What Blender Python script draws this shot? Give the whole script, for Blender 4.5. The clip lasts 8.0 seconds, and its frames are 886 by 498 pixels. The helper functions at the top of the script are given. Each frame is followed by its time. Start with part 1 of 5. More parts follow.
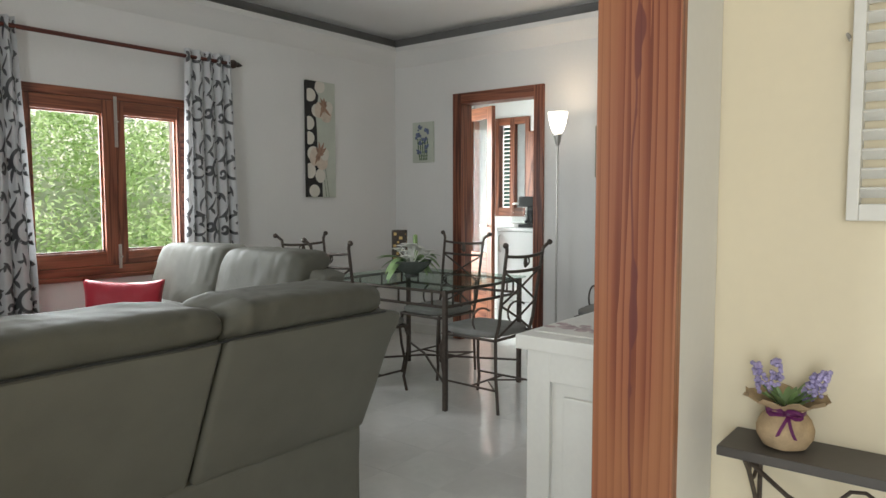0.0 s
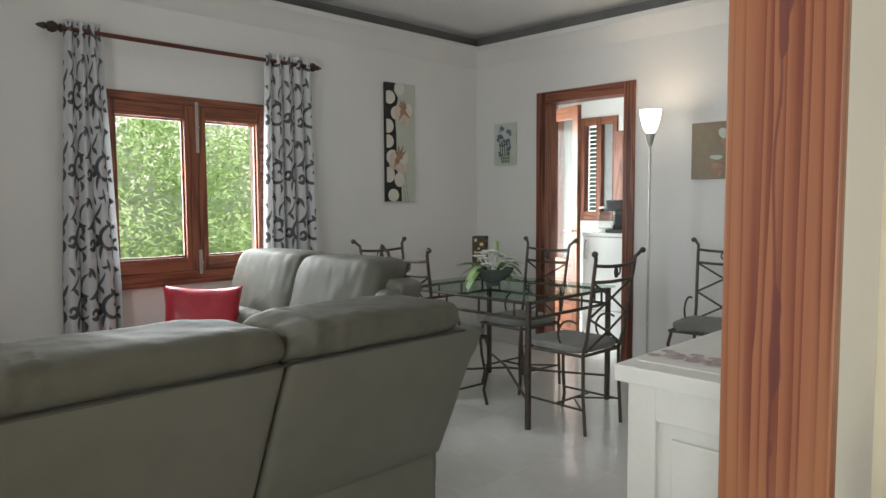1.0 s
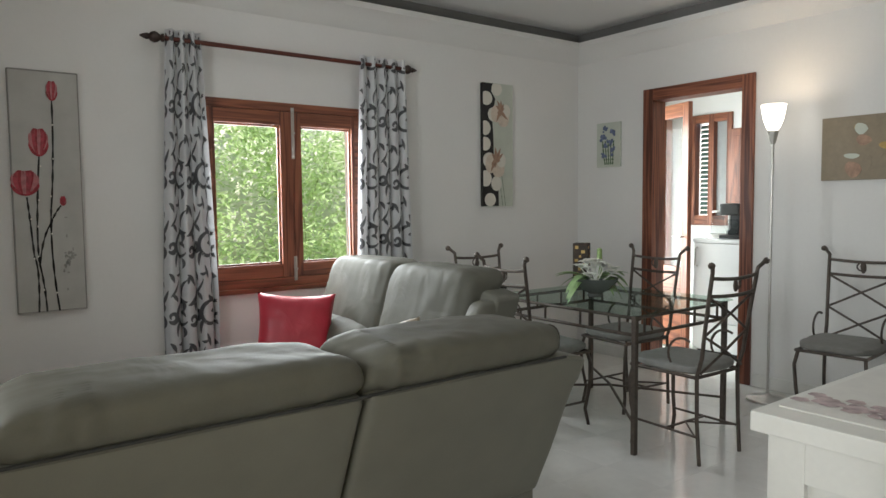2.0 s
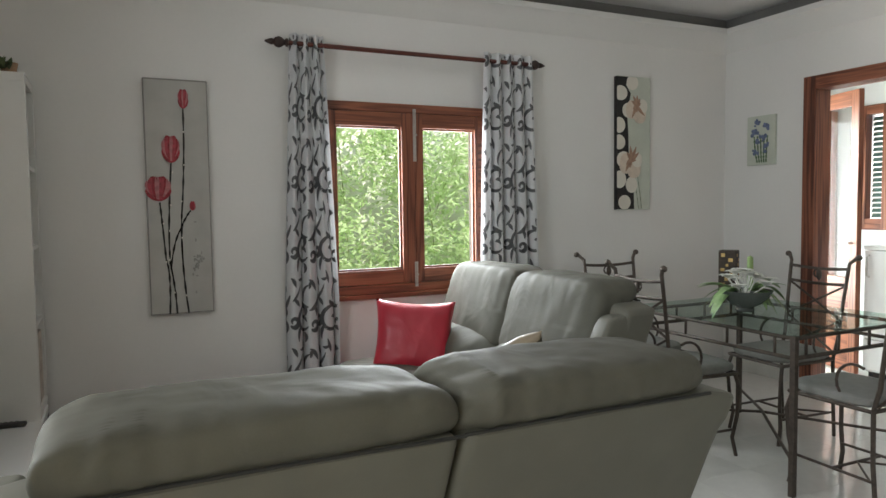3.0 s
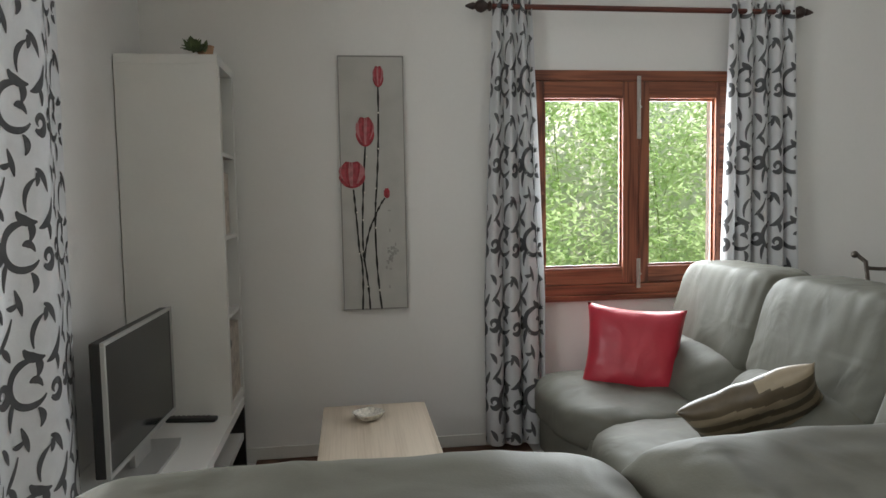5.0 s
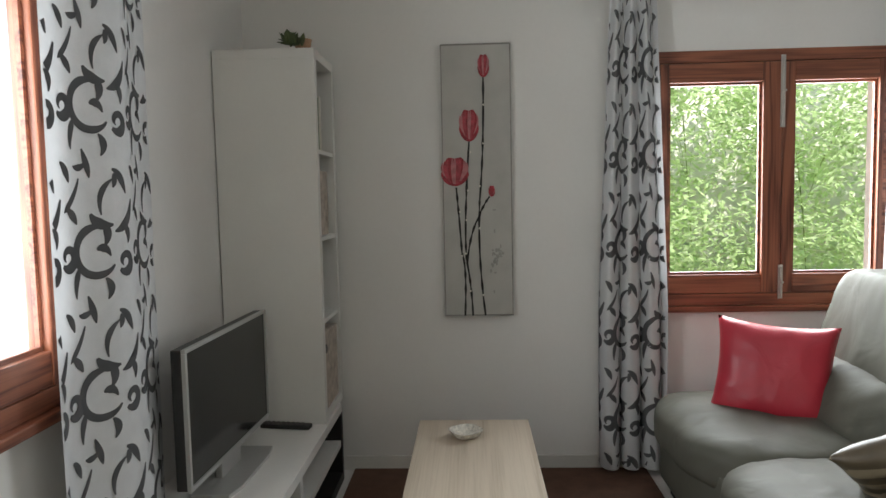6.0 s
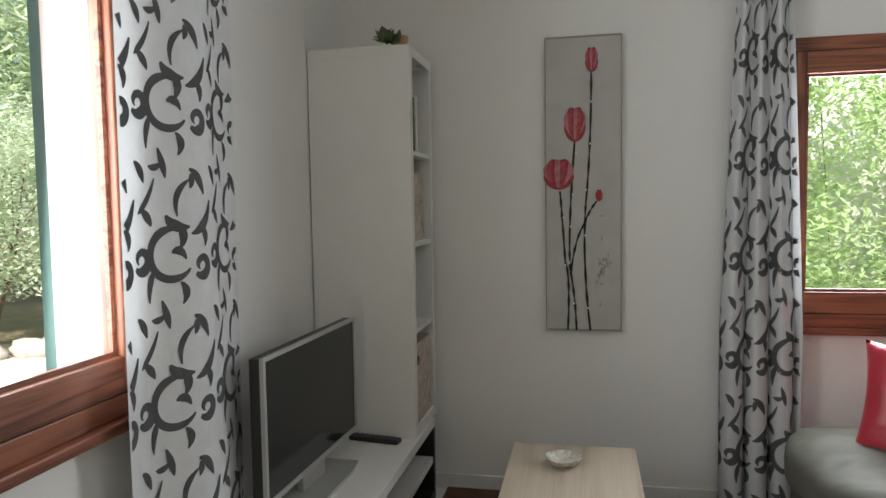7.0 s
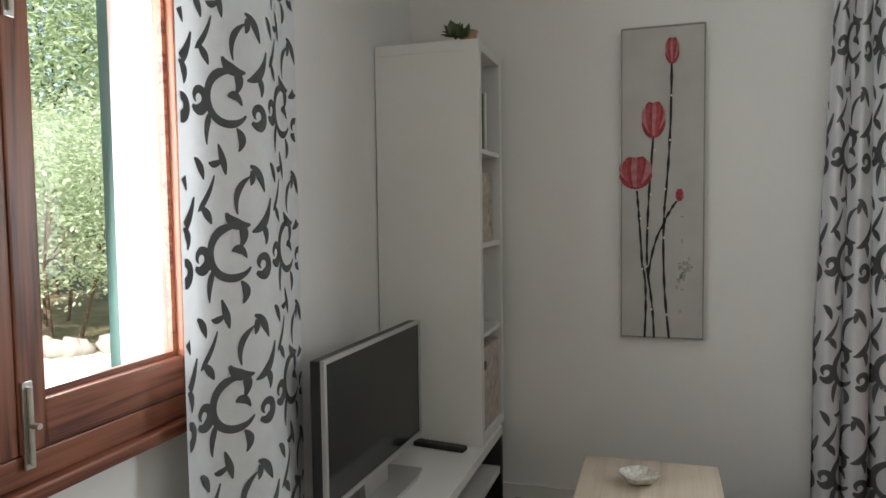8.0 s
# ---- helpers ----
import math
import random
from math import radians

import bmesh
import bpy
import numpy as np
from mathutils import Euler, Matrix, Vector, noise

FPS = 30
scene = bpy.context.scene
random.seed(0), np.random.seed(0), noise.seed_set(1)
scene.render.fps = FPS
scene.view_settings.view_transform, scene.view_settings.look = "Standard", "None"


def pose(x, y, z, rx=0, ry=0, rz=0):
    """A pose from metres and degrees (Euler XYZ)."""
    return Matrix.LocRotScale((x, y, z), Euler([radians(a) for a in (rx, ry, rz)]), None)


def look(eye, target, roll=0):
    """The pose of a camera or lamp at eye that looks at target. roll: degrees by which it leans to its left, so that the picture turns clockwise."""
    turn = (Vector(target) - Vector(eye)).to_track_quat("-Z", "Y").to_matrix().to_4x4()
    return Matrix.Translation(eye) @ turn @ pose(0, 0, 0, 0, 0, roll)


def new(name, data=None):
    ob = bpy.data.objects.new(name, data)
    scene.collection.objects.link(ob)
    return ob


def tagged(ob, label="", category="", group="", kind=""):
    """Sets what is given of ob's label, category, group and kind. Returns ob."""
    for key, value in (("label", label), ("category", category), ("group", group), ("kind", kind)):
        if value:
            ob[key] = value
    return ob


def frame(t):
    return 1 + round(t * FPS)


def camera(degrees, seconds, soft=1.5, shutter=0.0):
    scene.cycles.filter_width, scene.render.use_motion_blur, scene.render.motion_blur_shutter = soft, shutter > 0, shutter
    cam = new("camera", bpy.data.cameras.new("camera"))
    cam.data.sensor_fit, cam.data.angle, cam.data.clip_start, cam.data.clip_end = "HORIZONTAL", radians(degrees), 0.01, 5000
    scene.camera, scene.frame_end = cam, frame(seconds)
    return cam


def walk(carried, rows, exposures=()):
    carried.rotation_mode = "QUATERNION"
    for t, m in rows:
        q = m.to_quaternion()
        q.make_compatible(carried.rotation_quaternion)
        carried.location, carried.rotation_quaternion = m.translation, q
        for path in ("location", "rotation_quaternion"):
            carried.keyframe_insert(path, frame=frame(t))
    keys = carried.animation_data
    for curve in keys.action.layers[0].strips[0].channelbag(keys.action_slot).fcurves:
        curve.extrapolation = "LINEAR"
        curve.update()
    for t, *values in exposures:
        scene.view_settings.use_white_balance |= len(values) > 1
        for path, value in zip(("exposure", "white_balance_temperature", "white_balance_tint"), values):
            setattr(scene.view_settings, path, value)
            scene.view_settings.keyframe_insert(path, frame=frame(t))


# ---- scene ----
cam = camera(65.3, 8.0)
PATH = [
    (0, (-2.056, 3.34, 1.295), (-3.295, 4.903, 1.147), -0.1),
    (0.5, (-2.145, 3.438, 1.292), (-3.483, 4.917, 1.149), -0.2),
    (1, (-2.207, 3.506, 1.309), (-3.62, 4.915, 1.169), -0.3),
    (2.5, (-2.442, 3.743, 1.334), (-4.146, 4.783, 1.208), -0.7),
    (3, (-2.529, 3.834, 1.333), (-4.327, 4.701, 1.214), -0.8),
    (3.5, (-2.626, 3.897, 1.347), (-4.483, 4.63, 1.225), -0.7),
    (4, (-2.757, 3.968, 1.361), (-4.66, 4.573, 1.238), -0.7),
    (4.5, (-2.902, 4.033, 1.353), (-4.849, 4.47, 1.215), -0.8),
    (5, (-3.047, 4.064, 1.333), (-5.024, 4.329, 1.186), -1.0),
    (6.5, (-3.403, 4.193, 1.348), (-5.381, 3.937, 1.204), -1.1),
    (7, (-3.494, 4.2, 1.333), (-5.448, 3.794, 1.205), -0.9),
    (7.5, (-3.547, 4.19, 1.322), (-5.479, 3.69, 1.202), -0.9),
    (8, (-3.59, 4.192, 1.321), (-5.493, 3.585, 1.204), -0.8),
]
EXPOSURES = [(0, 0.74), (2.5, 0.84), (3.5, 0.88), (4.5, 0.84), (5.2, 0.84), (6.5, 0.98), (8, 1.06)]
walk(cam, [(t, look(eye, target, roll)) for t, eye, target, roll in PATH], EXPOSURES)

# ---- world, sun, large lights ----
world = bpy.data.worlds.new("sky")
scene.world = world
world.use_nodes = True
wn = world.node_tree.nodes
sky = wn.new("ShaderNodeTexSky")
sky.sky_type, sky.sun_disc = "NISHITA", False
sky.sun_elevation, sky.sun_rotation = radians(45.0), radians(71.6)
world.node_tree.links.new(sky.outputs[0], wn["Background"].inputs[0])
wn["Background"].inputs[1].default_value = 0.15

sun = new("sun", bpy.data.lights.new("sun", "SUN"))
sun.data.energy, sun.data.angle, sun.data.color = 5.0, radians(0.5), (1.0, 0.95, 0.87)
sun.matrix_world = look((9.0, 3.0, 9.5), (0, 0, 0))


def area_lamp(name, eye, target, w, h, power, color):
    ob = new(name, bpy.data.lights.new(name, "AREA"))
    ob.data.shape, ob.data.size, ob.data.size_y = "RECTANGLE", w, h
    ob.data.energy, ob.data.color = power, color
    ob.matrix_world = look(eye, target)
    return ob


area_lamp("sky_light_west", (-6.73, 5.56, 1.40), (-5.0, 5.56, 1.25), 0.95, 0.95, 38, (0.94, 1.0, 1.03))
area_lamp("sky_light_south", (-4.47, 2.83, 1.41), (-4.47, 5.0, 1.25), 1.0, 1.0, 27, (0.94, 1.0, 1.03))
# Fill lamp added at an invented doorway to brighten the hall side
area_lamp("hall_fill_light", (-1.20, 1.12, 1.25), (-1.9, 5.0, 1.3), 1.2, 2.0, 26, (0.96, 1.0, 1.0))
# Fill lamp added out of view to brighten the fridge front
area_lamp("kitchen_fill_light", (-6.78, 8.70, 1.2), (-5.5, 8.95, 0.8), 0.5, 1.7, 34, (0.90, 1.0, 1.0))

# ---- materials ----


def mat(name, color, rough=0.6, metal=0.0, vary=0.12, scale=6.0, bump=0.1, fine=60.0, spec=0.5, stretch=(1, 1, 1), per_object=0.0):
    """A surface with variation of colour at two scales, and fine relief."""
    m = bpy.data.materials.new(name)
    m.use_nodes = True
    nt = m.node_tree
    n, l = nt.nodes, nt.links
    b = n["Principled BSDF"]
    b.inputs["Roughness"].default_value, b.inputs["Metallic"].default_value = rough, metal
    b.inputs["Specular IOR Level"].default_value = spec
    tc = n.new("ShaderNodeTexCoord")
    mp = n.new("ShaderNodeMapping")
    mp.inputs["Scale"].default_value = stretch
    l.new(tc.outputs["Object"], mp.inputs[0])
    big, small = n.new("ShaderNodeTexNoise"), n.new("ShaderNodeTexNoise")
    for node, s, d in ((big, scale, 4.0), (small, fine, 3.0)):
        node.inputs["Scale"].default_value, node.inputs["Detail"].default_value = s, d
        l.new(mp.outputs[0], node.inputs["Vector"])
    add = n.new("ShaderNodeMath")
    add.operation = "MULTIPLY_ADD"
    add.inputs[1].default_value = 0.35
    l.new(small.outputs["Fac"], add.inputs[0])
    l.new(big.outputs["Fac"], add.inputs[2])
    ramp = n.new("ShaderNodeValToRGB")
    ramp.color_ramp.elements[0].position, ramp.color_ramp.elements[1].position = 0.4, 0.95
    ramp.color_ramp.elements[0].color = (*[c * (1 - vary) for c in color], 1)
    ramp.color_ramp.elements[1].color = (*[min(1, c * (1 + vary)) for c in color], 1)
    l.new(add.outputs[0], ramp.inputs[0])
    out = ramp.outputs[0]
    if per_object:
        info, hue = n.new("ShaderNodeObjectInfo"), n.new("ShaderNodeHueSaturation")
        rng = n.new("ShaderNodeMapRange")
        rng.inputs[3].default_value, rng.inputs[4].default_value = 1 - per_object, 1 + per_object
        l.new(info.outputs["Random"], rng.inputs[0])
        l.new(rng.outputs[0], hue.inputs["Value"])
        l.new(out, hue.inputs["Color"])
        out = hue.outputs[0]
    l.new(out, b.inputs["Base Color"])
    if bump:
        bp = n.new("ShaderNodeBump")
        bp.inputs["Strength"].default_value, bp.inputs["Distance"].default_value = bump, 0.004
        l.new(add.outputs[0], bp.inputs["Height"])
        l.new(bp.outputs[0], b.inputs["Normal"])
    return m


def wood(name, dark, light, rough=0.4, along="z", rings=1.0, bend=1.0, streak=0.0):
    """Stained pine: fine straight grain along one axis, broad darker figures and short pores."""
    m = bpy.data.materials.new(name)
    m.use_nodes = True
    n, l = m.node_tree.nodes, m.node_tree.links
    b = n["Principled BSDF"]
    b.inputs["Roughness"].default_value = rough
    tc = n.new("ShaderNodeTexCoord")

    def stretched(k, shift=0.0):
        mp = n.new("ShaderNodeMapping")
        mp.inputs["Scale"].default_value = {"z": (1, 1, k), "x": (k, 1, 1), "y": (1, k, 1)}[along]
        mp.inputs["Location"].default_value = (shift, shift, shift)
        l.new(tc.outputs["Object"], mp.inputs[0])
        return mp

    def layer(scale, detail, k, shift=0.0, distort=0.0):
        node = n.new("ShaderNodeTexNoise")
        node.inputs["Scale"].default_value, node.inputs["Detail"].default_value = scale, detail
        node.inputs["Distortion"].default_value = distort
        l.new(stretched(k, shift).outputs[0], node.inputs["Vector"])
        return node.outputs["Fac"]

    broad = layer(9 * rings, 2.0, 0.05, 1.7, 0.3 * bend)
    figure = n.new("ShaderNodeMath")
    figure.operation = "MULTIPLY"
    figure.inputs[1].default_value = 46.0
    l.new(broad, figure.inputs[0])
    wave = n.new("ShaderNodeMath")
    wave.operation = "SINE"
    l.new(figure.outputs[0], wave.inputs[0])
    fine = layer(150, 3.0, 0.02, 0.4)
    pores = layer(420, 2.0, 0.03, 2.2)
    a1, a2, a3 = (n.new("ShaderNodeMath") for _ in range(3))
    for node, k in ((a1, 0.17), (a2, 0.75), (a3, 0.25)):
        node.operation = "MULTIPLY_ADD"
        node.inputs[1].default_value = k
    l.new(wave.outputs[0], a1.inputs[0])
    l.new(broad, a1.inputs[2])
    l.new(fine, a2.inputs[0])
    l.new(a1.outputs[0], a2.inputs[2])
    l.new(pores, a3.inputs[0])
    l.new(a2.outputs[0], a3.inputs[2])
    ramp = n.new("ShaderNodeValToRGB")
    e = ramp.color_ramp.elements
    e[0].position, e[0].color = 0.44, (*dark, 1)
    e[1].position, e[1].color = 0.76, (*light, 1)
    mid = e.new(0.6)
    mid.color = (*[(p * 0.42 + q * 0.58) for p, q in zip(dark, light)], 1)
    level = n.new("ShaderNodeMath")
    level.operation = "MULTIPLY"
    level.inputs[1].default_value = 0.6
    l.new(a3.outputs[0], level.inputs[0])
    l.new(level.outputs[0], ramp.inputs[0])
    out = ramp.outputs[0]
    if streak:
        heart = layer(15, 1.5, 0.045, 3.3, 0.5)
        edge, mx = n.new("ShaderNodeMapRange"), n.new("ShaderNodeMix")
        edge.inputs[1].default_value, edge.inputs[2].default_value, edge.inputs[4].default_value = 0.585, 0.635, streak
        mx.data_type, mx.blend_type = "RGBA", "MIX"
        l.new(heart, edge.inputs[0])
        l.new(edge.outputs[0], mx.inputs[0])
        l.new(out, mx.inputs[6])
        mx.inputs[7].default_value = (*[c * 0.75 for c in dark], 1)
        out = mx.outputs[2]
    l.new(out, b.inputs["Base Color"])
    bp = n.new("ShaderNodeBump")
    bp.inputs["Strength"].default_value, bp.inputs["Distance"].default_value = 0.2, 0.001
    l.new(a2.outputs[0], bp.inputs["Height"])
    l.new(bp.outputs[0], b.inputs["Normal"])
    return m


def glow(name, color, strength):
    m = bpy.data.materials.new(name)
    m.use_nodes = True
    b = m.node_tree.nodes["Principled BSDF"]
    b.inputs["Base Color"].default_value = (*color, 1)
    b.inputs["Emission Color"].default_value, b.inputs["Emission Strength"].default_value = (*color, 1), strength
    return m


def clear(name, color=(1, 1, 1), rough=0.0, mix=0.92):
    """Thin clear glass: mostly see-through, with a mirror gloss that grows at grazing angles."""
    m = bpy.data.materials.new(name)
    m.use_nodes = True
    n, l = m.node_tree.nodes, m.node_tree.links
    n.remove(n["Principled BSDF"])
    t, g, x, f = n.new("ShaderNodeBsdfTransparent"), n.new("ShaderNodeBsdfGlossy"), n.new("ShaderNodeMixShader"), n.new("ShaderNodeLayerWeight")
    t.inputs[0].default_value = (*[c * mix for c in color], 1)
    g.inputs["Roughness"].default_value = rough
    f.inputs["Blend"].default_value = 0.5
    p, a = n.new("ShaderNodeMath"), n.new("ShaderNodeMath")
    p.operation, a.operation = "POWER", "MULTIPLY_ADD"
    p.inputs[1].default_value = 4.0
    a.inputs[1].default_value, a.inputs[2].default_value = 0.22, 0.004
    l.new(f.outputs["Facing"], p.inputs[0])
    l.new(p.outputs[0], a.inputs[0])
    l.new(a.outputs[0], x.inputs[0])
    l.new(t.outputs[0], x.inputs[1])
    l.new(g.outputs[0], x.inputs[2])
    l.new(x.outputs[0], n["Material Output"].inputs[0])
    return m


def translucent(name, color, share=0.35, rough=0.8):
    """Cloth that lets some daylight through."""
    m = mat(name, color, rough, vary=0.05, scale=20, bump=0.15, fine=300)
    n, l = m.node_tree.nodes, m.node_tree.links
    b = n["Principled BSDF"]
    t, x = n.new("ShaderNodeBsdfTranslucent"), n.new("ShaderNodeMixShader")
    t.inputs[0].default_value = (*color, 1)
    x.inputs[0].default_value = share
    l.new(b.outputs[0], x.inputs[1])
    l.new(t.outputs[0], x.inputs[2])
    l.new(x.outputs[0], n["Material Output"].inputs[0])
    return m


PLASTER = mat("white_plaster", (0.785, 0.773, 0.750), 0.85, vary=0.03, scale=1.6, bump=0.12, fine=45, spec=0.2)
CEILING = mat("ceiling_paint", (0.76, 0.75, 0.74), 0.9, vary=0.03, scale=1.2, bump=0.06, spec=0.2)
CREAM = mat("cream_yellow_plaster", (0.83, 0.745, 0.57), 0.8, vary=0.03, scale=2.5, bump=0.1, fine=40, spec=0.2)
TILE = mat("white_floor_tile", (0.75, 0.735, 0.70), 0.13, vary=0.07, scale=4.5, bump=0.012, fine=26, per_object=0.008)
# Shade in the slot above the cornice, put into a dark colour
SLOT_SHADE = mat("slot_shade_grey", (0.19, 0.185, 0.178), 0.9, vary=0.15, scale=3, bump=0.1)
GROUT = mat("grout", (0.72, 0.705, 0.67), 0.9, vary=0.1)


def post_wood():
    """Pine with wandering narrow dark growth rings, paler between them."""
    m = bpy.data.materials.new("red_stained_pine")
    m.use_nodes = True
    n, l = m.node_tree.nodes, m.node_tree.links
    b = n["Principled BSDF"]
    b.inputs["Roughness"].default_value = 0.38
    tc = n.new("ShaderNodeTexCoord")

    def mapped(k, shift=(0, 0, 0)):
        mp = n.new("ShaderNodeMapping")
        mp.inputs["Scale"].default_value, mp.inputs["Location"].default_value = (1, 1, k), shift
        l.new(tc.outputs["Object"], mp.inputs[0])
        return mp.outputs[0]

    def grain(scale, detail, k, shift):
        node = n.new("ShaderNodeTexNoise")
        node.inputs["Scale"].default_value, node.inputs["Detail"].default_value = scale, detail
        l.new(mapped(k, shift), node.inputs["Vector"])
        return node.outputs["Fac"]

    wave = n.new("ShaderNodeTexWave")
    wave.wave_type, wave.bands_direction, wave.wave_profile = "BANDS", "X", "SAW"
    for key, v in (("Scale", 17.0), ("Distortion", 7.0), ("Detail", 1.0), ("Detail Scale", 2.6), ("Detail Roughness", 0.5)):
        wave.inputs[key].default_value = v
    l.new(mapped(0.02, (0.013, 0.02, 0.11)), wave.inputs["Vector"])
    rings = n.new("ShaderNodeValToRGB")
    e = rings.color_ramp.elements
    e[0].position, e[0].color = 0.0, (0.36, 0.135, 0.070, 1)
    e[1].position, e[1].color = 1.0, (0.17, 0.046, 0.026, 1)
    for p, c in ((0.5, (0.32, 0.114, 0.058, 1)), (0.84, (0.22, 0.064, 0.034, 1))):
        e.new(p).color = c
    l.new(wave.outputs["Fac"], rings.inputs[0])

    def blend(first, second, fac, lo, hi, most, mode="MIX"):
        rng, mx = n.new("ShaderNodeMapRange"), n.new("ShaderNodeMix")
        rng.inputs[1].default_value, rng.inputs[2].default_value, rng.inputs[4].default_value = lo, hi, most
        mx.data_type, mx.blend_type = "RGBA", mode
        l.new(fac, rng.inputs[0])
        l.new(rng.outputs[0], mx.inputs[0])
        l.new(first, mx.inputs[6])
        mx.inputs[7].default_value = (*second, 1)
        return mx.outputs[2]

    fine = grain(230, 3.0, 0.006, (0.4, 0.1, 0.3))
    col = blend(rings.outputs[0], (0.24, 0.07, 0.04), fine, 0.5, 0.75, 0.55)
    col = blend(col, (0.40, 0.175, 0.08), grain(10, 1.5, 0.10, (2.1, 0.3, 0.4)), 0.52, 0.66, 0.5)
    # one dark wandering heart vein up the face, broad in places
    parts, drift, swell = n.new("ShaderNodeSeparateXYZ"), n.new("ShaderNodeTexNoise"), n.new("ShaderNodeTexNoise")
    for node, scale in ((drift, 2.6), (swell, 4.2)):
        node.noise_dimensions = "1D"
        node.inputs["Scale"].default_value, node.inputs["Detail"].default_value = scale, 1.5
        l.new(parts.outputs["Z"], node.inputs["W"])
    l.new(tc.outputs["Object"], parts.inputs[0])

    def calc(op, p, q, r=None):
        node = n.new("ShaderNodeMath")
        node.operation = op
        for k, v in enumerate((p, q) if r is None else (p, q, r)):
            if isinstance(v, (int, float)):
                node.inputs[k].default_value = v
            else:
                l.new(v, node.inputs[k])
        return node.outputs[0]

    side = calc("MULTIPLY", calc("MAXIMUM", calc("SUBTRACT", swell.outputs["Fac"], 0.52), 0.0), 0.06)
    off = calc("SUBTRACT", calc("SUBTRACT", parts.outputs["X"], side), calc("MULTIPLY_ADD", drift.outputs["Fac"], 0.040, -0.022))
    wide = calc("MULTIPLY_ADD", calc("MAXIMUM", calc("SUBTRACT", swell.outputs["Fac"], 0.52), 0.0), 0.085, 0.0022)
    vein = calc("SUBTRACT", wide, calc("ABSOLUTE", off, 0.0))
    col = blend(col, (0.13, 0.034, 0.034), vein, -0.0012, 0.0015, 0.8)
    l.new(col, b.inputs["Base Color"])
    bp = n.new("ShaderNodeBump")
    bp.inputs["Strength"].default_value, bp.inputs["Distance"].default_value = 0.25, 0.001
    l.new(fine, bp.inputs["Height"])
    l.new(bp.outputs[0], b.inputs["Normal"])
    return m


POSTPINE = post_wood()
PINE = wood("red_stained_pine", (0.13, 0.035, 0.02), (0.43, 0.165, 0.080), 0.42, "z", 1.3, 1.0, 0.7)
PINE_X = wood("red_stained_pine_x", (0.085, 0.022, 0.012), (0.305, 0.105, 0.054), 0.42, "x", 1.2)
FRAMEWOOD = wood("red_window_wood", (0.085, 0.023, 0.013), (0.315, 0.110, 0.057), 0.42, "z", 1.2)
ROD = wood("mahogany_rod", (0.06, 0.012, 0.008), (0.15, 0.037, 0.02), 0.35, "x", 1.5)
FINIAL = mat("dark_carved_wood", (0.035, 0.018, 0.013), 0.45, vary=0.3, scale=40, bump=0.3)
LEATHER = mat("grey_leather", (0.142, 0.138, 0.112), 0.52, vary=0.08, scale=9, bump=0.14, fine=260, spec=0.36)


def creased(m, scale, depth):
    """Adds soft gathered creases under the fine grain of a leather."""
    n, l = m.node_tree.nodes, m.node_tree.links
    tc, mp = n.new("ShaderNodeTexCoord"), n.new("ShaderNodeMapping")
    mp.inputs["Scale"].default_value = (1.0, 0.8, 0.75)
    fold, ridge, bp = n.new("ShaderNodeTexNoise"), n.new("ShaderNodeMapRange"), n.new("ShaderNodeBump")
    fold.inputs["Scale"].default_value, fold.inputs["Detail"].default_value, fold.inputs["Distortion"].default_value = scale, 3.0, 0.7
    ridge.interpolation_type = "SMOOTHSTEP"
    ridge.inputs[1].default_value, ridge.inputs[2].default_value = 0.42, 0.66
    bp.inputs["Strength"].default_value, bp.inputs["Distance"].default_value = 0.6, depth
    l.new(tc.outputs["Object"], mp.inputs[0])
    l.new(mp.outputs[0], fold.inputs["Vector"])
    l.new(fold.outputs["Fac"], ridge.inputs[0])
    l.new(ridge.outputs[0], bp.inputs["Height"])
    fine = [k for k in n if k.bl_idname == "ShaderNodeBump" and k != bp][0]
    l.new(bp.outputs[0], fine.inputs["Normal"])
    return m


# Same leather as the shells; shade on the pads is put into the colour
SOFTLEATHER = creased(mat("soft_grey_leather", (0.112, 0.108, 0.087), 0.60, vary=0.10, scale=9, bump=0.14, fine=260, spec=0.24), 5.0, 0.0035)
SEAM = mat("dark_seam", (0.03, 0.03, 0.028), 0.8)
IRON = mat("bronzed_iron", (0.085, 0.066, 0.053), 0.5, 0.4, vary=0.3, scale=30, bump=0.3)
SEATCLOTH = mat("grey_seat_cloth", (0.22, 0.215, 0.20), 0.85, vary=0.1, scale=25, bump=0.2, fine=300)
REDCUSH = creased(mat("red_leatherette", (0.46, 0.028, 0.048), 0.40, vary=0.10, scale=9, bump=0.07, fine=220), 8.0, 0.0028)
GLASS = clear("window_glass")
TABLEGLASS = clear("table_glass", (0.86, 0.95, 0.91), 0.0, 0.9)
CURTAIN = translucent("white_curtain_cloth", (0.66, 0.665, 0.675), 0.08)
PRINT = translucent("charcoal_scroll_print", (0.145, 0.145, 0.15), 0.42)
STEEL = mat("brushed_nickel", (0.55, 0.53, 0.50), 0.35, 0.9, vary=0.08, scale=30, bump=0.05)
WHITELAM = mat("white_laminate", (0.76, 0.75, 0.72), 0.4, vary=0.03, scale=4, bump=0.03)
WHITEPAINT = mat("white_painted_wood", (0.74, 0.73, 0.69), 0.5, vary=0.05, scale=8, bump=0.12, fine=80)
BLACKLAM = mat("black_brown_laminate", (0.02, 0.018, 0.017), 0.5, vary=0.2)
SCREEN = mat("dark_screen", (0.012, 0.013, 0.013), 0.12, vary=0.1, bump=0.0)
SILVER = mat("silver_plastic", (0.45, 0.45, 0.44), 0.35, 0.4, vary=0.05, bump=0.02)
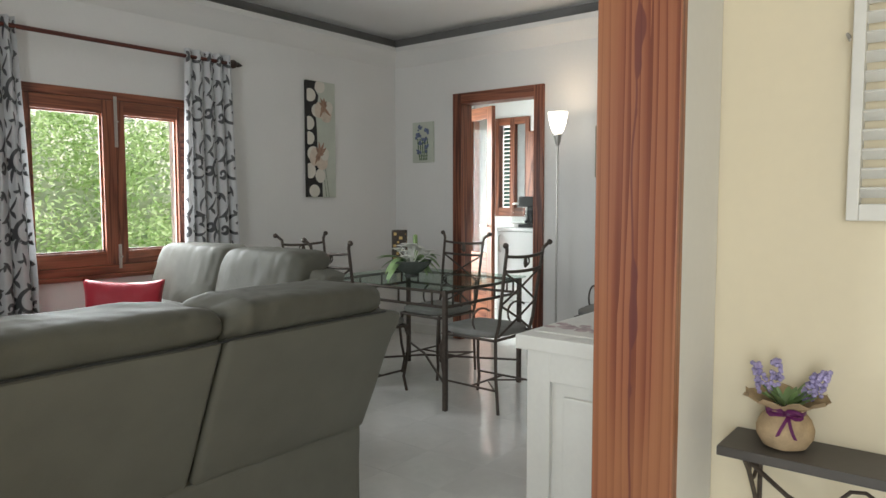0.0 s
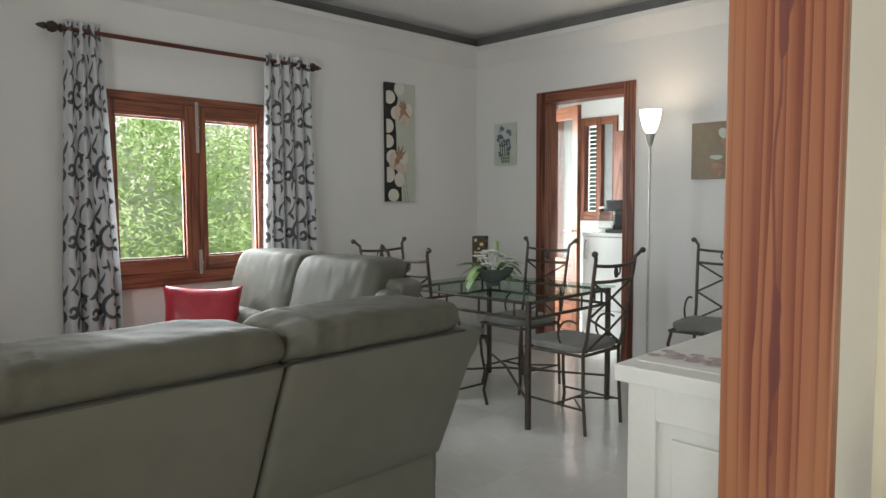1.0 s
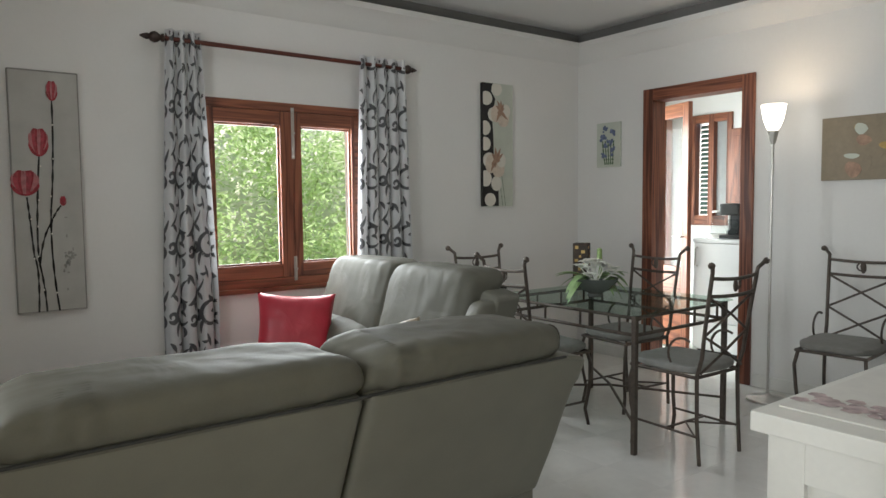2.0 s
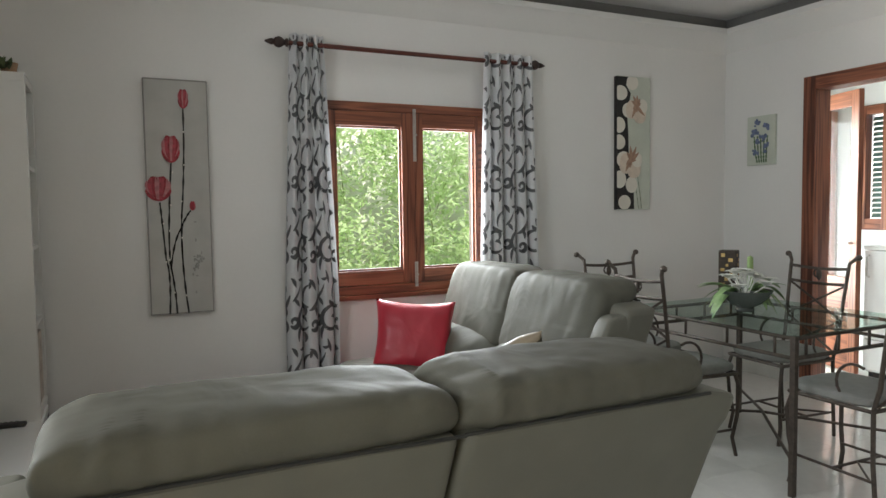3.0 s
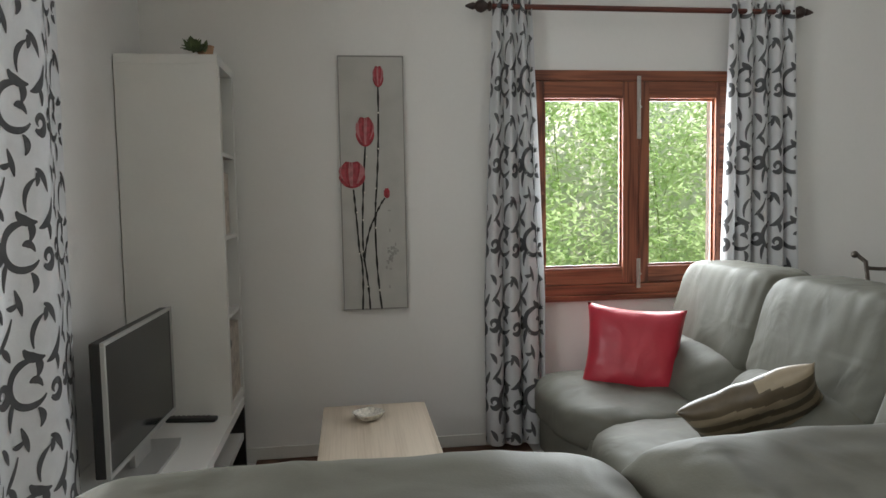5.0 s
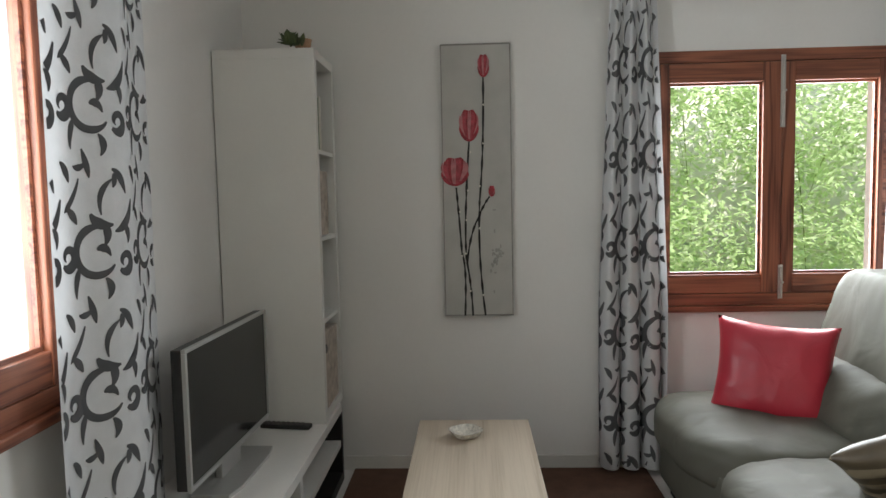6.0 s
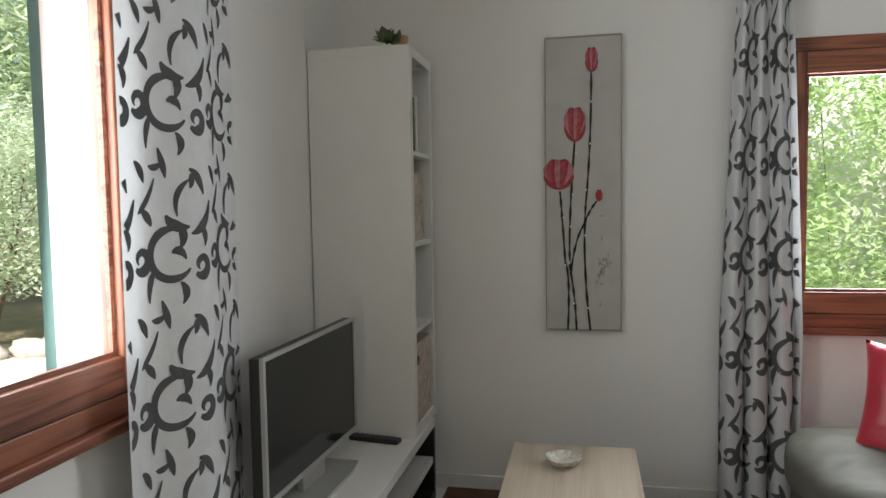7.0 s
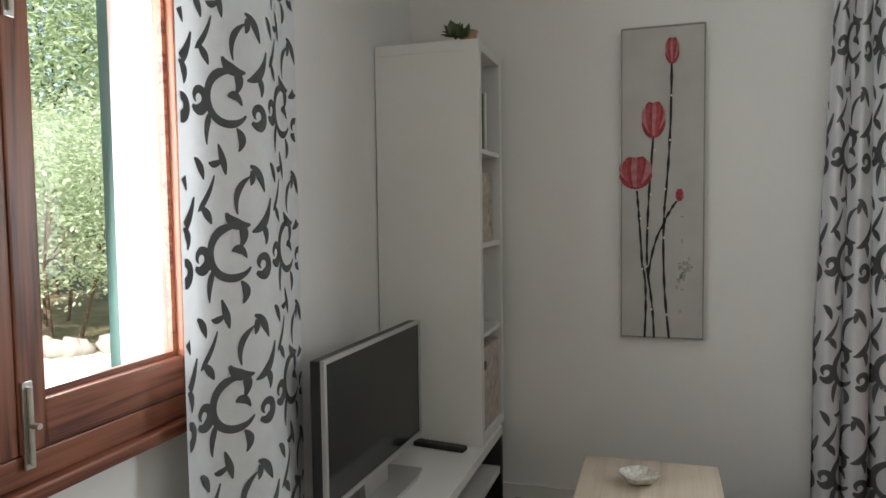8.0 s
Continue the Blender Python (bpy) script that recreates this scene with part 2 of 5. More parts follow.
BLACKPL = mat("black_plastic", (0.02, 0.02, 0.02), 0.45, vary=0.2, bump=0.05)
BIRCH = wood("pale_birch", (0.36, 0.29, 0.215), (0.52, 0.44, 0.345), 0.5, "x", 0.6, 0.4)
RUG = mat("brown_rug", (0.11, 0.055, 0.035), 0.95, vary=0.25, scale=14, bump=0.6, fine=200)
CANVAS = mat("silver_canvas", (0.46, 0.45, 0.42), 0.6, vary=0.10, scale=7, bump=0.2, fine=200)
CANVASEDGE = mat("canvas_edge", (0.26, 0.25, 0.235), 0.7, vary=0.1)
SMUDGE = mat("pale_grey_paint", (0.33, 0.32, 0.30), 0.6, vary=0.1)
TULIP = mat("tulip_red_paint", (0.30, 0.022, 0.035), 0.5, vary=0.5, scale=30, bump=0.4, fine=120)
TULIPLIGHT = mat("tulip_pink_paint", (0.42, 0.15, 0.16), 0.5, vary=0.3, scale=40, bump=0.4, fine=120)
TULIPMID = mat("tulip_crimson_paint", (0.36, 0.045, 0.06), 0.5, vary=0.45, scale=45, bump=0.4, fine=120)
INK = mat("black_paint", (0.015, 0.014, 0.013), 0.6, vary=0.3)
IVORY = mat("ivory_paint", (0.72, 0.68, 0.60), 0.6, vary=0.06, scale=9)
GREENWASH = mat("pale_green_wash", (0.55, 0.58, 0.50), 0.6, vary=0.08, scale=6)
PETALBEIGE = mat("beige_petal_paint", (0.36, 0.22, 0.15), 0.6, vary=0.4, scale=25)
PETALCREAM = mat("cream_petal_paint", (0.66, 0.56, 0.46), 0.6, vary=0.15, scale=20)
BLUEPAINT = mat("iris_blue_paint", (0.13, 0.16, 0.26), 0.6, vary=0.4, scale=40)
LEAFPAINT = mat("leaf_green_paint", (0.10, 0.16, 0.08), 0.6, vary=0.4, scale=40)
LILY = mat("white_lily_petal", (0.80, 0.80, 0.74), 0.6, vary=0.06, scale=30)
FLEAF = mat("glossy_green_leaf", (0.24, 0.36, 0.15), 0.45, vary=0.35, scale=18)
LEAF = translucent("bamboo_leaf", (0.60, 0.73, 0.43), 0.6)
LEAF_DARK = translucent("shrub_leaf", (0.60, 0.68, 0.48), 0.5)
CANE = mat("green_cane", (0.22, 0.27, 0.10), 0.7, vary=0.25, scale=12)
BARK = mat("bark", (0.16, 0.11, 0.075), 0.9, vary=0.3, scale=12, bump=0.6)
BRONZEBOX = mat("bronze_lacquer", (0.035, 0.023, 0.014), 0.7, vary=0.5, scale=30)
GOLD = mat("gold_paint", (0.42, 0.28, 0.10), 0.4, 0.5, vary=0.3, scale=30)
BOWL = mat("smoky_glass_bowl", (0.12, 0.13, 0.12), 0.15, vary=0.2)
CANDLE = mat("green_candle_wax", (0.30, 0.42, 0.16), 0.5, vary=0.1)
CRYSTAL = clear("cut_glass", (0.95, 0.97, 0.97), 0.05, 0.8)
LILYGLASS = mat("white_cut_glass", (0.60, 0.57, 0.50), 0.10, vary=0.35, scale=60, bump=0.4, fine=120)
PATIO = mat("pale_patio", (0.62, 0.59, 0.53), 0.85, vary=0.08, scale=2, bump=0.2)
SOIL = mat("dry_earth", (0.20, 0.16, 0.10), 0.95, vary=0.3, scale=3, bump=0.6)
STONE = mat("pale_garden_stone", (0.40, 0.37, 0.32), 0.9, vary=0.25, scale=8, bump=0.6)
SHUTTERGREEN = mat("green_shutter_paint", (0.07, 0.14, 0.12), 0.5, vary=0.15, scale=8)
RENDERWHITE = mat("white_outside_render", (0.80, 0.78, 0.72), 0.9, vary=0.04, scale=4, bump=0.2)
SHELFGREY = mat("dark_grey_board", (0.085, 0.078, 0.074), 0.5, vary=0.12, scale=10)
BURLAP = mat("burlap", (0.46, 0.34, 0.21), 0.95, vary=0.2, scale=60, bump=0.6, fine=400)
RIBBON = mat("purple_satin_ribbon", (0.11, 0.012, 0.09), 0.3, vary=0.3, scale=50)
LAVENDER = mat("lavender_blossom", (0.40, 0.35, 0.60), 0.8, vary=0.35, scale=80)
DOILY = mat("faded_mauve_cloth", (0.50, 0.40, 0.40), 0.95, vary=0.35, scale=30)
CLOTHWHITE = mat("white_table_runner", (0.72, 0.70, 0.66), 0.9, vary=0.04, scale=20)
STRIPE_A = mat("olive_satin", (0.085, 0.062, 0.036), 0.4, vary=0.2, scale=20)
STRIPE_B = mat("beige_satin", (0.26, 0.205, 0.135), 0.4, vary=0.12, scale=20)
BLUEGLASS = mat("blue_white_china", (0.45, 0.52, 0.66), 0.2, vary=0.3, scale=60)
PATTERNBOX = mat("patterned_box_paper", (0.50, 0.43, 0.37), 0.8, vary=0.35, scale=22, fine=60)
BOOKTEAL = mat("teal_book_cloth", (0.05, 0.12, 0.12), 0.6, vary=0.2)
PAPER = mat("paper", (0.72, 0.69, 0.62), 0.8, vary=0.08, scale=40)
TERRACOTTA = mat("small_clay_pot", (0.36, 0.22, 0.13), 0.8, vary=0.2, scale=30)
FRIDGE = mat("white_enamel", (0.80, 0.81, 0.81), 0.25, vary=0.02)
SHADE = glow("lit_opal_glass", (1.0, 0.90, 0.76), 2.2)
SUCCULENT = mat("dull_green_succulent", (0.075, 0.105, 0.04), 0.6, vary=0.4, scale=40)
PANE_FILL = mat("grey_pane_fill", (0.34, 0.35, 0.35), 0.9, vary=0.08, scale=12)
SHEER = translucent("pale_sheer_curtain", (0.38, 0.49, 0.50), 0.25)
PINKCLOTH = translucent("pink_cloth", (0.70, 0.40, 0.33), 0.4)

# ---- shape helpers ----


def box(bm, x0, x1, y0, y1, z0, z1, bevel=0.0, seg=2):
    vs = [bm.verts.new((x, y, z)) for z in (z0, z1) for x, y in ((x0, y0), (x1, y0), (x1, y1), (x0, y1))]
    fs = [bm.faces.new([vs[i] for i in q]) for q in ((3, 2, 1, 0), (4, 5, 6, 7), (0, 1, 5, 4), (1, 2, 6, 5), (2, 3, 7, 6), (3, 0, 4, 7))]
    if bevel:
        es = list({e for f in fs for e in f.edges})
        bmesh.ops.bevel(bm, geom=es, offset=bevel, segments=seg, profile=0.6, affect="EDGES", clamp_overlap=True)
    return vs


def tube(bm, pts, r, seg=8, r_end=None):
    """A round bar along a line of points."""
    pts = [Vector(p) for p in pts]
    rings = []
    up = Vector((0.13, 0.27, 0.95))
    for i, p in enumerate(pts):
        d = (pts[min(i + 1, len(pts) - 1)] - pts[max(i - 1, 0)]).normalized()
        a = d.cross(up)
        if a.length < 1e-3:
            a = d.cross(Vector((1, 0, 0)))
        a.normalize()
        c = d.cross(a)
        rr = r if r_end is None else r + (r_end - r) * i / (len(pts) - 1)
        rings.append([bm.verts.new(p + rr * (math.cos(2 * math.pi * k / seg) * a + math.sin(2 * math.pi * k / seg) * c)) for k in range(seg)])
    for q, s in zip(rings, rings[1:]):
        for k in range(seg):
            bm.faces.new((q[k], q[(k + 1) % seg], s[(k + 1) % seg], s[k]))
    bm.faces.new(rings[0][::-1])
    bm.faces.new(rings[-1])


def lathe(bm, profile, seg=24, at=(0, 0, 0), wobble=0.0):
    """A turned form from (radius, height) pairs."""
    rings = []
    for r, z in profile:
        rings.append([bm.verts.new((at[0] + (r + wobble * math.sin(5 * k + z * 40)) * math.cos(2 * math.pi * k / seg),
                                    at[1] + (r + wobble * math.sin(5 * k + z * 40)) * math.sin(2 * math.pi * k / seg), at[2] + z)) for k in range(seg)])
    for q, s in zip(rings, rings[1:]):
        for k in range(seg):
            bm.faces.new((q[k], q[(k + 1) % seg], s[(k + 1) % seg], s[k]))
    bm.faces.new(rings[0][::-1])
    bm.faces.new(rings[-1])


def cushion(bm, cx, cy, cz, sx, sy, sz, power=3.2, wrinkle=0.006, res=20, seed=0, freq=7.0):
    """A stuffed form: a rounded block of full size sx, sy, sz with soft creases."""
    start = len(bm.verts)
    rows = []
    for i in range(res + 1):
        phi = -math.pi / 2 + math.pi * i / res
        row = []
        for j in range(2 * res):
            th = math.pi * j / res
            v = Vector((math.cos(phi) * math.cos(th), math.cos(phi) * math.sin(th), math.sin(phi)))
            k = (abs(v.x) ** power + abs(v.y) ** power + abs(v.z) ** power) ** (-1 / power)
            p = v * k
            w = noise.noise(Vector((p.x * sx * freq + seed * 9.1, p.y * sy * freq, p.z * sz * freq))) * wrinkle
            w += noise.noise(Vector((p.x * sx * freq * 2.6, p.y * sy * freq * 2.6 + seed * 5.3, p.z * sz * freq * 0.7))) * wrinkle * 0.6
            row.append(bm.verts.new((cx + p.x * (sx / 2 + w), cy + p.y * (sy / 2 + w), cz + p.z * (sz / 2 + w))))
        rows.append(row)
    for q, s in zip(rows, rows[1:]):
        for j in range(2 * res):
            bm.faces.new((q[j], q[(j + 1) % (2 * res)], s[(j + 1) % (2 * res)], s[j]))
    bmesh.ops.remove_doubles(bm, verts=[v for r in (rows[0], rows[-1]) for v in r], dist=1e-5)
    return start


SOFT = ("cushion", "armrest", "wing", "cover", "stone")


def mesh_of(name, bm, material, smooth=True):
    me = bpy.data.meshes.new(name)
    bmesh.ops.recalc_face_normals(bm, faces=bm.faces)
    bm.to_mesh(me)
    bm.free()
    me.materials.append(material)
    if smooth:
        me.polygons.foreach_set("use_smooth", [True] * len(me.polygons))
        if not name.endswith(SOFT):
            me.set_sharp_from_angle(angle=radians(38))
            for p in me.polygons:
                if max(abs(c) for c in p.normal) > 0.9999 and p.area > 1e-4:
                    p.use_smooth = False
    return me


def part(name, bm, material, parent, label=""):
    ob = new(name, mesh_of(name, bm, material))
    ob.parent = parent
    return tagged(ob, label)


def thing(name, label, category, m=None, group="", kind=""):
    ob = new(name)
    ob.empty_display_size = 0.1
    ob.matrix_world = m if m is not None else Matrix.Identity(4)
    return tagged(ob, label, category, group, kind)


def setting(name, bm, material, label, category):
    return tagged(new(name, mesh_of(name, bm, material)), label, category, kind="structure")


def boxes(*rows, bevel=0.0):
    bm = bmesh.new()
    for r in rows:
        box(bm, *r, bevel=bevel)
    return bm


# ---- the rooms ----
W, N, S = -6.62, 8.36, 3.08
TOP = 2.80
WX0, WX1, WZ0, WZ1 = 5.00, 6.11, 0.80, 1.99      # west window, along y
SX0, SX1, SZ0, SZ1 = -5.03, -3.92, 0.833, 2.023    # south window, along x
HALL_S, HALL_E = 1.20, 0.40
POST_Y, HY = 4.60, 4.85                          # front of the post, face of the hall wall

setting("floor", boxes((W - 0.3, HALL_E + 0.3, HALL_S - 0.3, 10.4, -0.2, -0.0012)), GROUT, "grey grout bed under pale floor tiles", "floor")
setting("wall_west", boxes((W - 0.20, W, S - 0.23, WX0, 0, 3.0), (W - 0.20, W, WX1, N, 0, 3.0), (W - 0.20, W, WX0, WX1, 0, WZ0), (W - 0.20, W, WX0, WX1, WZ1, 3.0)),
        PLASTER, "white plastered outer wall with a deep window opening", "wall")
setting("wall_south", boxes((W, SX0, S - 0.23, S, 0, 3.0), (SX1, -3.0, S - 0.23, S, 0, 3.0), (SX0, SX1, S - 0.23, S, 0, SZ0), (SX0, SX1, S - 0.23, S, SZ1, 3.0)),
        PLASTER, "white plastered wall behind the television bench", "wall")
DX0, DX1, DZ = -5.81, -5.06, 2.13
setting("wall_north", boxes((W - 0.38, DX0 - 0.03, N, N + 0.14, 0, 3.0), (DX1 + 0.03, HALL_E, N, N + 0.14, 0, 3.0), (DX0 - 0.03, DX1 + 0.03, N, N + 0.14, DZ + 0.03, 3.0)),
        PLASTER, "white plastered wall with the kitchen doorway", "wall")
setting("wall_east", boxes((-0.70, -0.56, HY + 0.12, N, 0, 3.0)), PLASTER, "plain white plastered wall", "wall")
setting("wall_hall_north", boxes((-2.67, HALL_E, HY, HY + 0.12, 0, 3.0)), CREAM, "cream yellow plastered hall wall", "wall")
setting("wall_hall_east", boxes((HALL_E, HALL_E + 0.14, HALL_S, HY + 0.12, 0, 3.0)), CREAM, "cream yellow plastered hall wall", "wall")
# Doorway is unseen, added to let daylight into the hall
setting("wall_hall_south", boxes((-3.14, -1.9, HALL_S - 0.2, HALL_S, 0, 3.0), (-0.5, HALL_E + 0.14, HALL_S - 0.2, HALL_S, 0, 3.0), (-1.9, -0.5, HALL_S - 0.2, HALL_S, 2.25, 3.0)),
        CREAM, "unseen cream yellow hall wall with a doorway added for light", "wall")
setting("wall_hall_west", boxes((-3.14, -3.0, HALL_S, S - 0.23, 0, 3.0)), CREAM, "cream yellow plastered hall wall", "wall")
setting("ceiling", boxes((W - 0.38, HALL_E + 0.14, HALL_S - 0.2, N + 0.14, TOP, TOP + 0.2)), CEILING, "flat pale grey painted ceiling", "ceiling")


def cornice():
    """A sloping plaster cornice with an open slot above its lip."""
    bm = bmesh.new()
    prof = [(0.0, 2.53), (0.02, 2.55), (0.05, 2.60), (0.09, 2.645), (0.115, 2.66), (0.115, 2.70), (0.09, 2.70), (0.0, 2.62)]
    corners = [(W, S, 1, 1), (W, N, 1, -1), (-0.70, N, -1, -1)]
    rings = [[bm.verts.new((cx + sx * d, cy + sy * d, z)) for d, z in prof] for cx, cy, sx, sy in corners]
    for q, s in zip(rings, rings[1:]):
        for k in range(len(prof)):
            bm.faces.new((q[k], q[(k + 1) % len(prof)], s[(k + 1) % len(prof)], s[k]))
    return bm


setting("cornice", cornice(), PLASTER, "white plaster cornice with a dark slot above", "cornice")
# Dark strips on the walls paint in the shade behind the cornice lip
setting("cornice_slot", boxes((W, W + 0.006, S, N, 2.63, TOP), (W + 0.006, -0.70, N - 0.006, N, 2.63, TOP)), SLOT_SHADE, "dark grey strip painted as shade in the slot above the cornice", "cornice")
setting("baseboard_west", boxes((W, W + 0.012, 3.08, N - 0.012, 0, 0.07), bevel=0.003), WHITEPAINT, "low white tiled skirting", "skirting")
setting("baseboard_north", boxes((W + 0.012, -5.93, N - 0.012, N, 0, 0.09), (-4.95, -0.7, N - 0.012, N, 0, 0.09), bevel=0.003), WHITEPAINT, "low white tiled skirting", "skirting")
setting("trim", boxes((-2.668, -2.508, POST_Y + 0.032, HY - 0.002, 0, 2.75), bevel=0.006), PLASTER, "white plaster pier behind the wooden post", "trim")
setting("lintel", boxes((-2.668, -2.508, S - 0.38, HY - 0.002, 2.752, 3.0)), PLASTER, "plain plaster over the passage", "trim")

# ---- wooden post ----
post = thing("wooden_post", "reddish stained pine post board with strong grain", "post", pose(-2.5885, POST_Y, 0))
bm = bmesh.new()
box(bm, -0.0825, 0.0825, 0.0, 0.030, 0, 2.75, bevel=0.003)
part("shaft", bm, POSTPINE, post)

# ---- windows ----


def window(name, label, m, w, h, glass_rows, mull, bolt_up):
    """A two-leaf wooden casement. Local x runs across, y into the room, the origin at the lower left corner of the frame."""
    win = thing(name, label, "window", m, kind="structure")
    bm = boxes((0, w, 0.0, 0.02, 0, 0.055), (0, w, 0.0, 0.02, h - 0.055, h), (0, 0.045, -0.05, 0.018, 0.055, h - 0.055), (w - 0.045, w, -0.05, 0.018, 0.055, h - 0.055), bevel=0.004)
    box(bm, 0.045, w - 0.045, -0.05, 0, 0.0, 0.055)
    box(bm, 0.045, w - 0.045, -0.05, 0, h - 0.055, h)
    part("window_frame", bm, PINE_X, win)
    bm = boxes((-0.015, w + 0.015, 0.0, 0.045, -0.03, 0.0), bevel=0.006)
    part("window_sill", bm, PINE_X, win)
    for x0, x1, gx0, gx1 in glass_rows:
        g0, g1 = 0.147, h - 0.147
        bm = boxes((x0, gx0, -0.035, 0.026, 0.058, h - 0.058), (gx1, x1, -0.035, 0.026, 0.058, h - 0.058), bevel=0.005)
        leaf = part("casement", bm, FRAMEWOOD, win)
        part("rail", boxes((gx0, gx1, -0.035, 0.024, 0.058, g0), (gx0, gx1, -0.035, 0.024, g1, h - 0.058), bevel=0.004), PINE_X, leaf)
        pane = part("pane", boxes((gx0, gx1, -0.012, -0.008, g0, g1)), GLASS, leaf)
        pane.visible_shadow = False
        part("glazing_bead", boxes((gx0, gx1, -0.008, 0.004, g0, g0 + 0.012), (gx0, gx1, -0.008, 0.004, g1 - 0.012, g1), (gx0, gx0 + 0.012, -0.008, 0.004, g0 + 0.012, g1 - 0.012), (gx1 - 0.012, gx1, -0.008, 0.004, g0 + 0.012, g1 - 0.012)), PINE_X, leaf)
    for z0, z1 in ((0.03, 0.19), (h - 0.36, h - 0.03)):
        bm = boxes((mull - 0.011, mull + 0.011, 0.026, 0.031, z0, z1), bevel=0.002)
        tube(bm, [(mull, 0.036, z0 + 0.01), (mull, 0.036, z1 - 0.01)], 0.005)
        tube(bm, [(mull, 0.036, (z0 + z1) / 2), (mull, 0.056, (z0 + z1) / 2)], 0.006)
        part("bolt", bm, STEEL, win, "zinc sliding bolt")
    return win


wh = WZ1 - WZ0
window("window_1", "dark red pine casement window with two panes", pose(W, WX1, WZ0, 0, 0, -90) @ Matrix.Identity(4), WX1 - WX0, wh,
       ((0.045, 0.505, 0.07, 0.45), (0.507, 1.065, 0.595, 1.025)), 0.507, 0.2)
window("window_2", "red pine casement window beside a printed curtain", pose(SX0, S, SZ0, 0, 0, 0), SX1 - SX0, SZ1 - SZ0,
       ((0.045, 0.522, 0.075, 0.462), (0.524, 1.065, 0.605, 1.025)), 0.505, 0.2)

# ---- curtains ----


def curtain_place(u, v, w_top, w_bot, h, folds, depth, seed, flare, skew):
    """A point of the hanging cloth: u across, v down from the top."""
    w = w_top + (w_bot - w_top) * min(1, v * 1.5)
    ph = 2 * math.pi * folds * u + seed
    turn = ph + skew * math.sin(ph) + 0.35 * math.sin(v * 3 + seed)
    d = depth * (0.6 + 0.5 * v) * (math.sin(turn) + 0.16 * math.sin(2 * turn + v * 4 + seed))
    x = (u - 0.5) * w + 0.008 * math.sin(ph * 1.0 + 1.2) * (0.4 + v) + flare * v * v
    return Vector((x, d, -v * h))


# one repeat of the print, across 0.66 and down 1.0: start, bend and end of each brush stroke, its half width, and where it is broadest
STROKES = ((0.19, 0.34, 0.14, 0.45, 0.155, 0.55, 0.028, 0.3), (0.29, -0.02, 0.33, 0.08, 0.46, 0.06, 0.044, 0.5), (0.38, 0.05, 0.44, 0.12, 0.38, 0.21, 0.036, 0.4),
           (0.325, 0.23, 0.39, 0.19, 0.425, 0.28, 0.034, 0.4), (0.38, 0.43, 0.45, 0.50, 0.39, 0.58, 0.032, 0.45), (0.03, 0.64, 0.09, 0.66, 0.12, 0.77, 0.034, 0.6),
           (0.245, 0.54, 0.28, 0.64, 0.295, 0.735, 0.028, 0.55), (0.275, 0.63, 0.22, 0.69, 0.165, 0.66, 0.026, 0.6), (0.21, 0.74, 0.17, 0.88, 0.06, 0.97, 0.024, 0.8), (0.08, 0.94, 0.15, 0.97, 0.18, 1.05, 0.034, 0.55),
           (0.68, -0.12, 0.62, 0.08, 0.47, 0.11, 0.040, 0.6), (0.55, 0.07, 0.63, 0.10, 0.60, 0.20, 0.036, 0.5), (0.47, 0.67, 0.55, 0.69, 0.60, 0.84, 0.036, 0.6), (0.48, 0.70, 0.50, 0.76, 0.47, 0.80, 0.028, 0.4), (0.37, 0.99, 0.33, 0.82, 0.47, 0.74, 0.025, 0.6))
# curling strokes: centre, first and last radius, first and last angle, first and last half width
CURLS = ((0.335, 0.25, 0.185, 0.150, -72, -322, 0.030, 0.026), (0.085, 0.265, 0.035, 0.080, -230, 140, 0.014, 0.046), (0.560, 0.330, 0.035, 0.080, -230, 140, 0.014, 0.046))


def stroke_points(stroke, ox, oy, size):
    """Centre line and half widths of one printed brush stroke, in metres on the flat cloth."""
    x0, y0, x1, y1, x2, y2, w, peak = stroke
    out = []
    for i in range(11):
        k = i / 10
        x = (1 - k) ** 2 * x0 + 2 * k * (1 - k) * x1 + k * k * x2
        y = (1 - k) ** 2 * y0 + 2 * k * (1 - k) * y1 + k * k * y2
        g = 0.25 + 0.75 * math.sin(0.5 * math.pi * k / peak) if k < peak else 0.18 + 0.82 * (1 - ((k - peak) / (1 - peak)) ** 1.6)
        out.append((ox + x * size, oy + y * size, w * size * 0.9 * g))
    return out


def curl_points(curl, ox, oy, size):
    """The same for a stroke that curls round a centre."""
    cx, cy, r0, r1, a0, a1, w0, w1 = curl
    out = []
    for i in range(25):
        k = i / 24
        a, r = radians(a0 + (a1 - a0) * k), r0 + (r1 - r0) * k
        out.append((ox + (cx + r * math.cos(a)) * size, oy + (cy + r * math.sin(a)) * size, (w0 + (w1 - w0) * k) * size * min(1.0, 0.3 + 4 * k, 0.3 + 4 * (1 - k))))
    return out


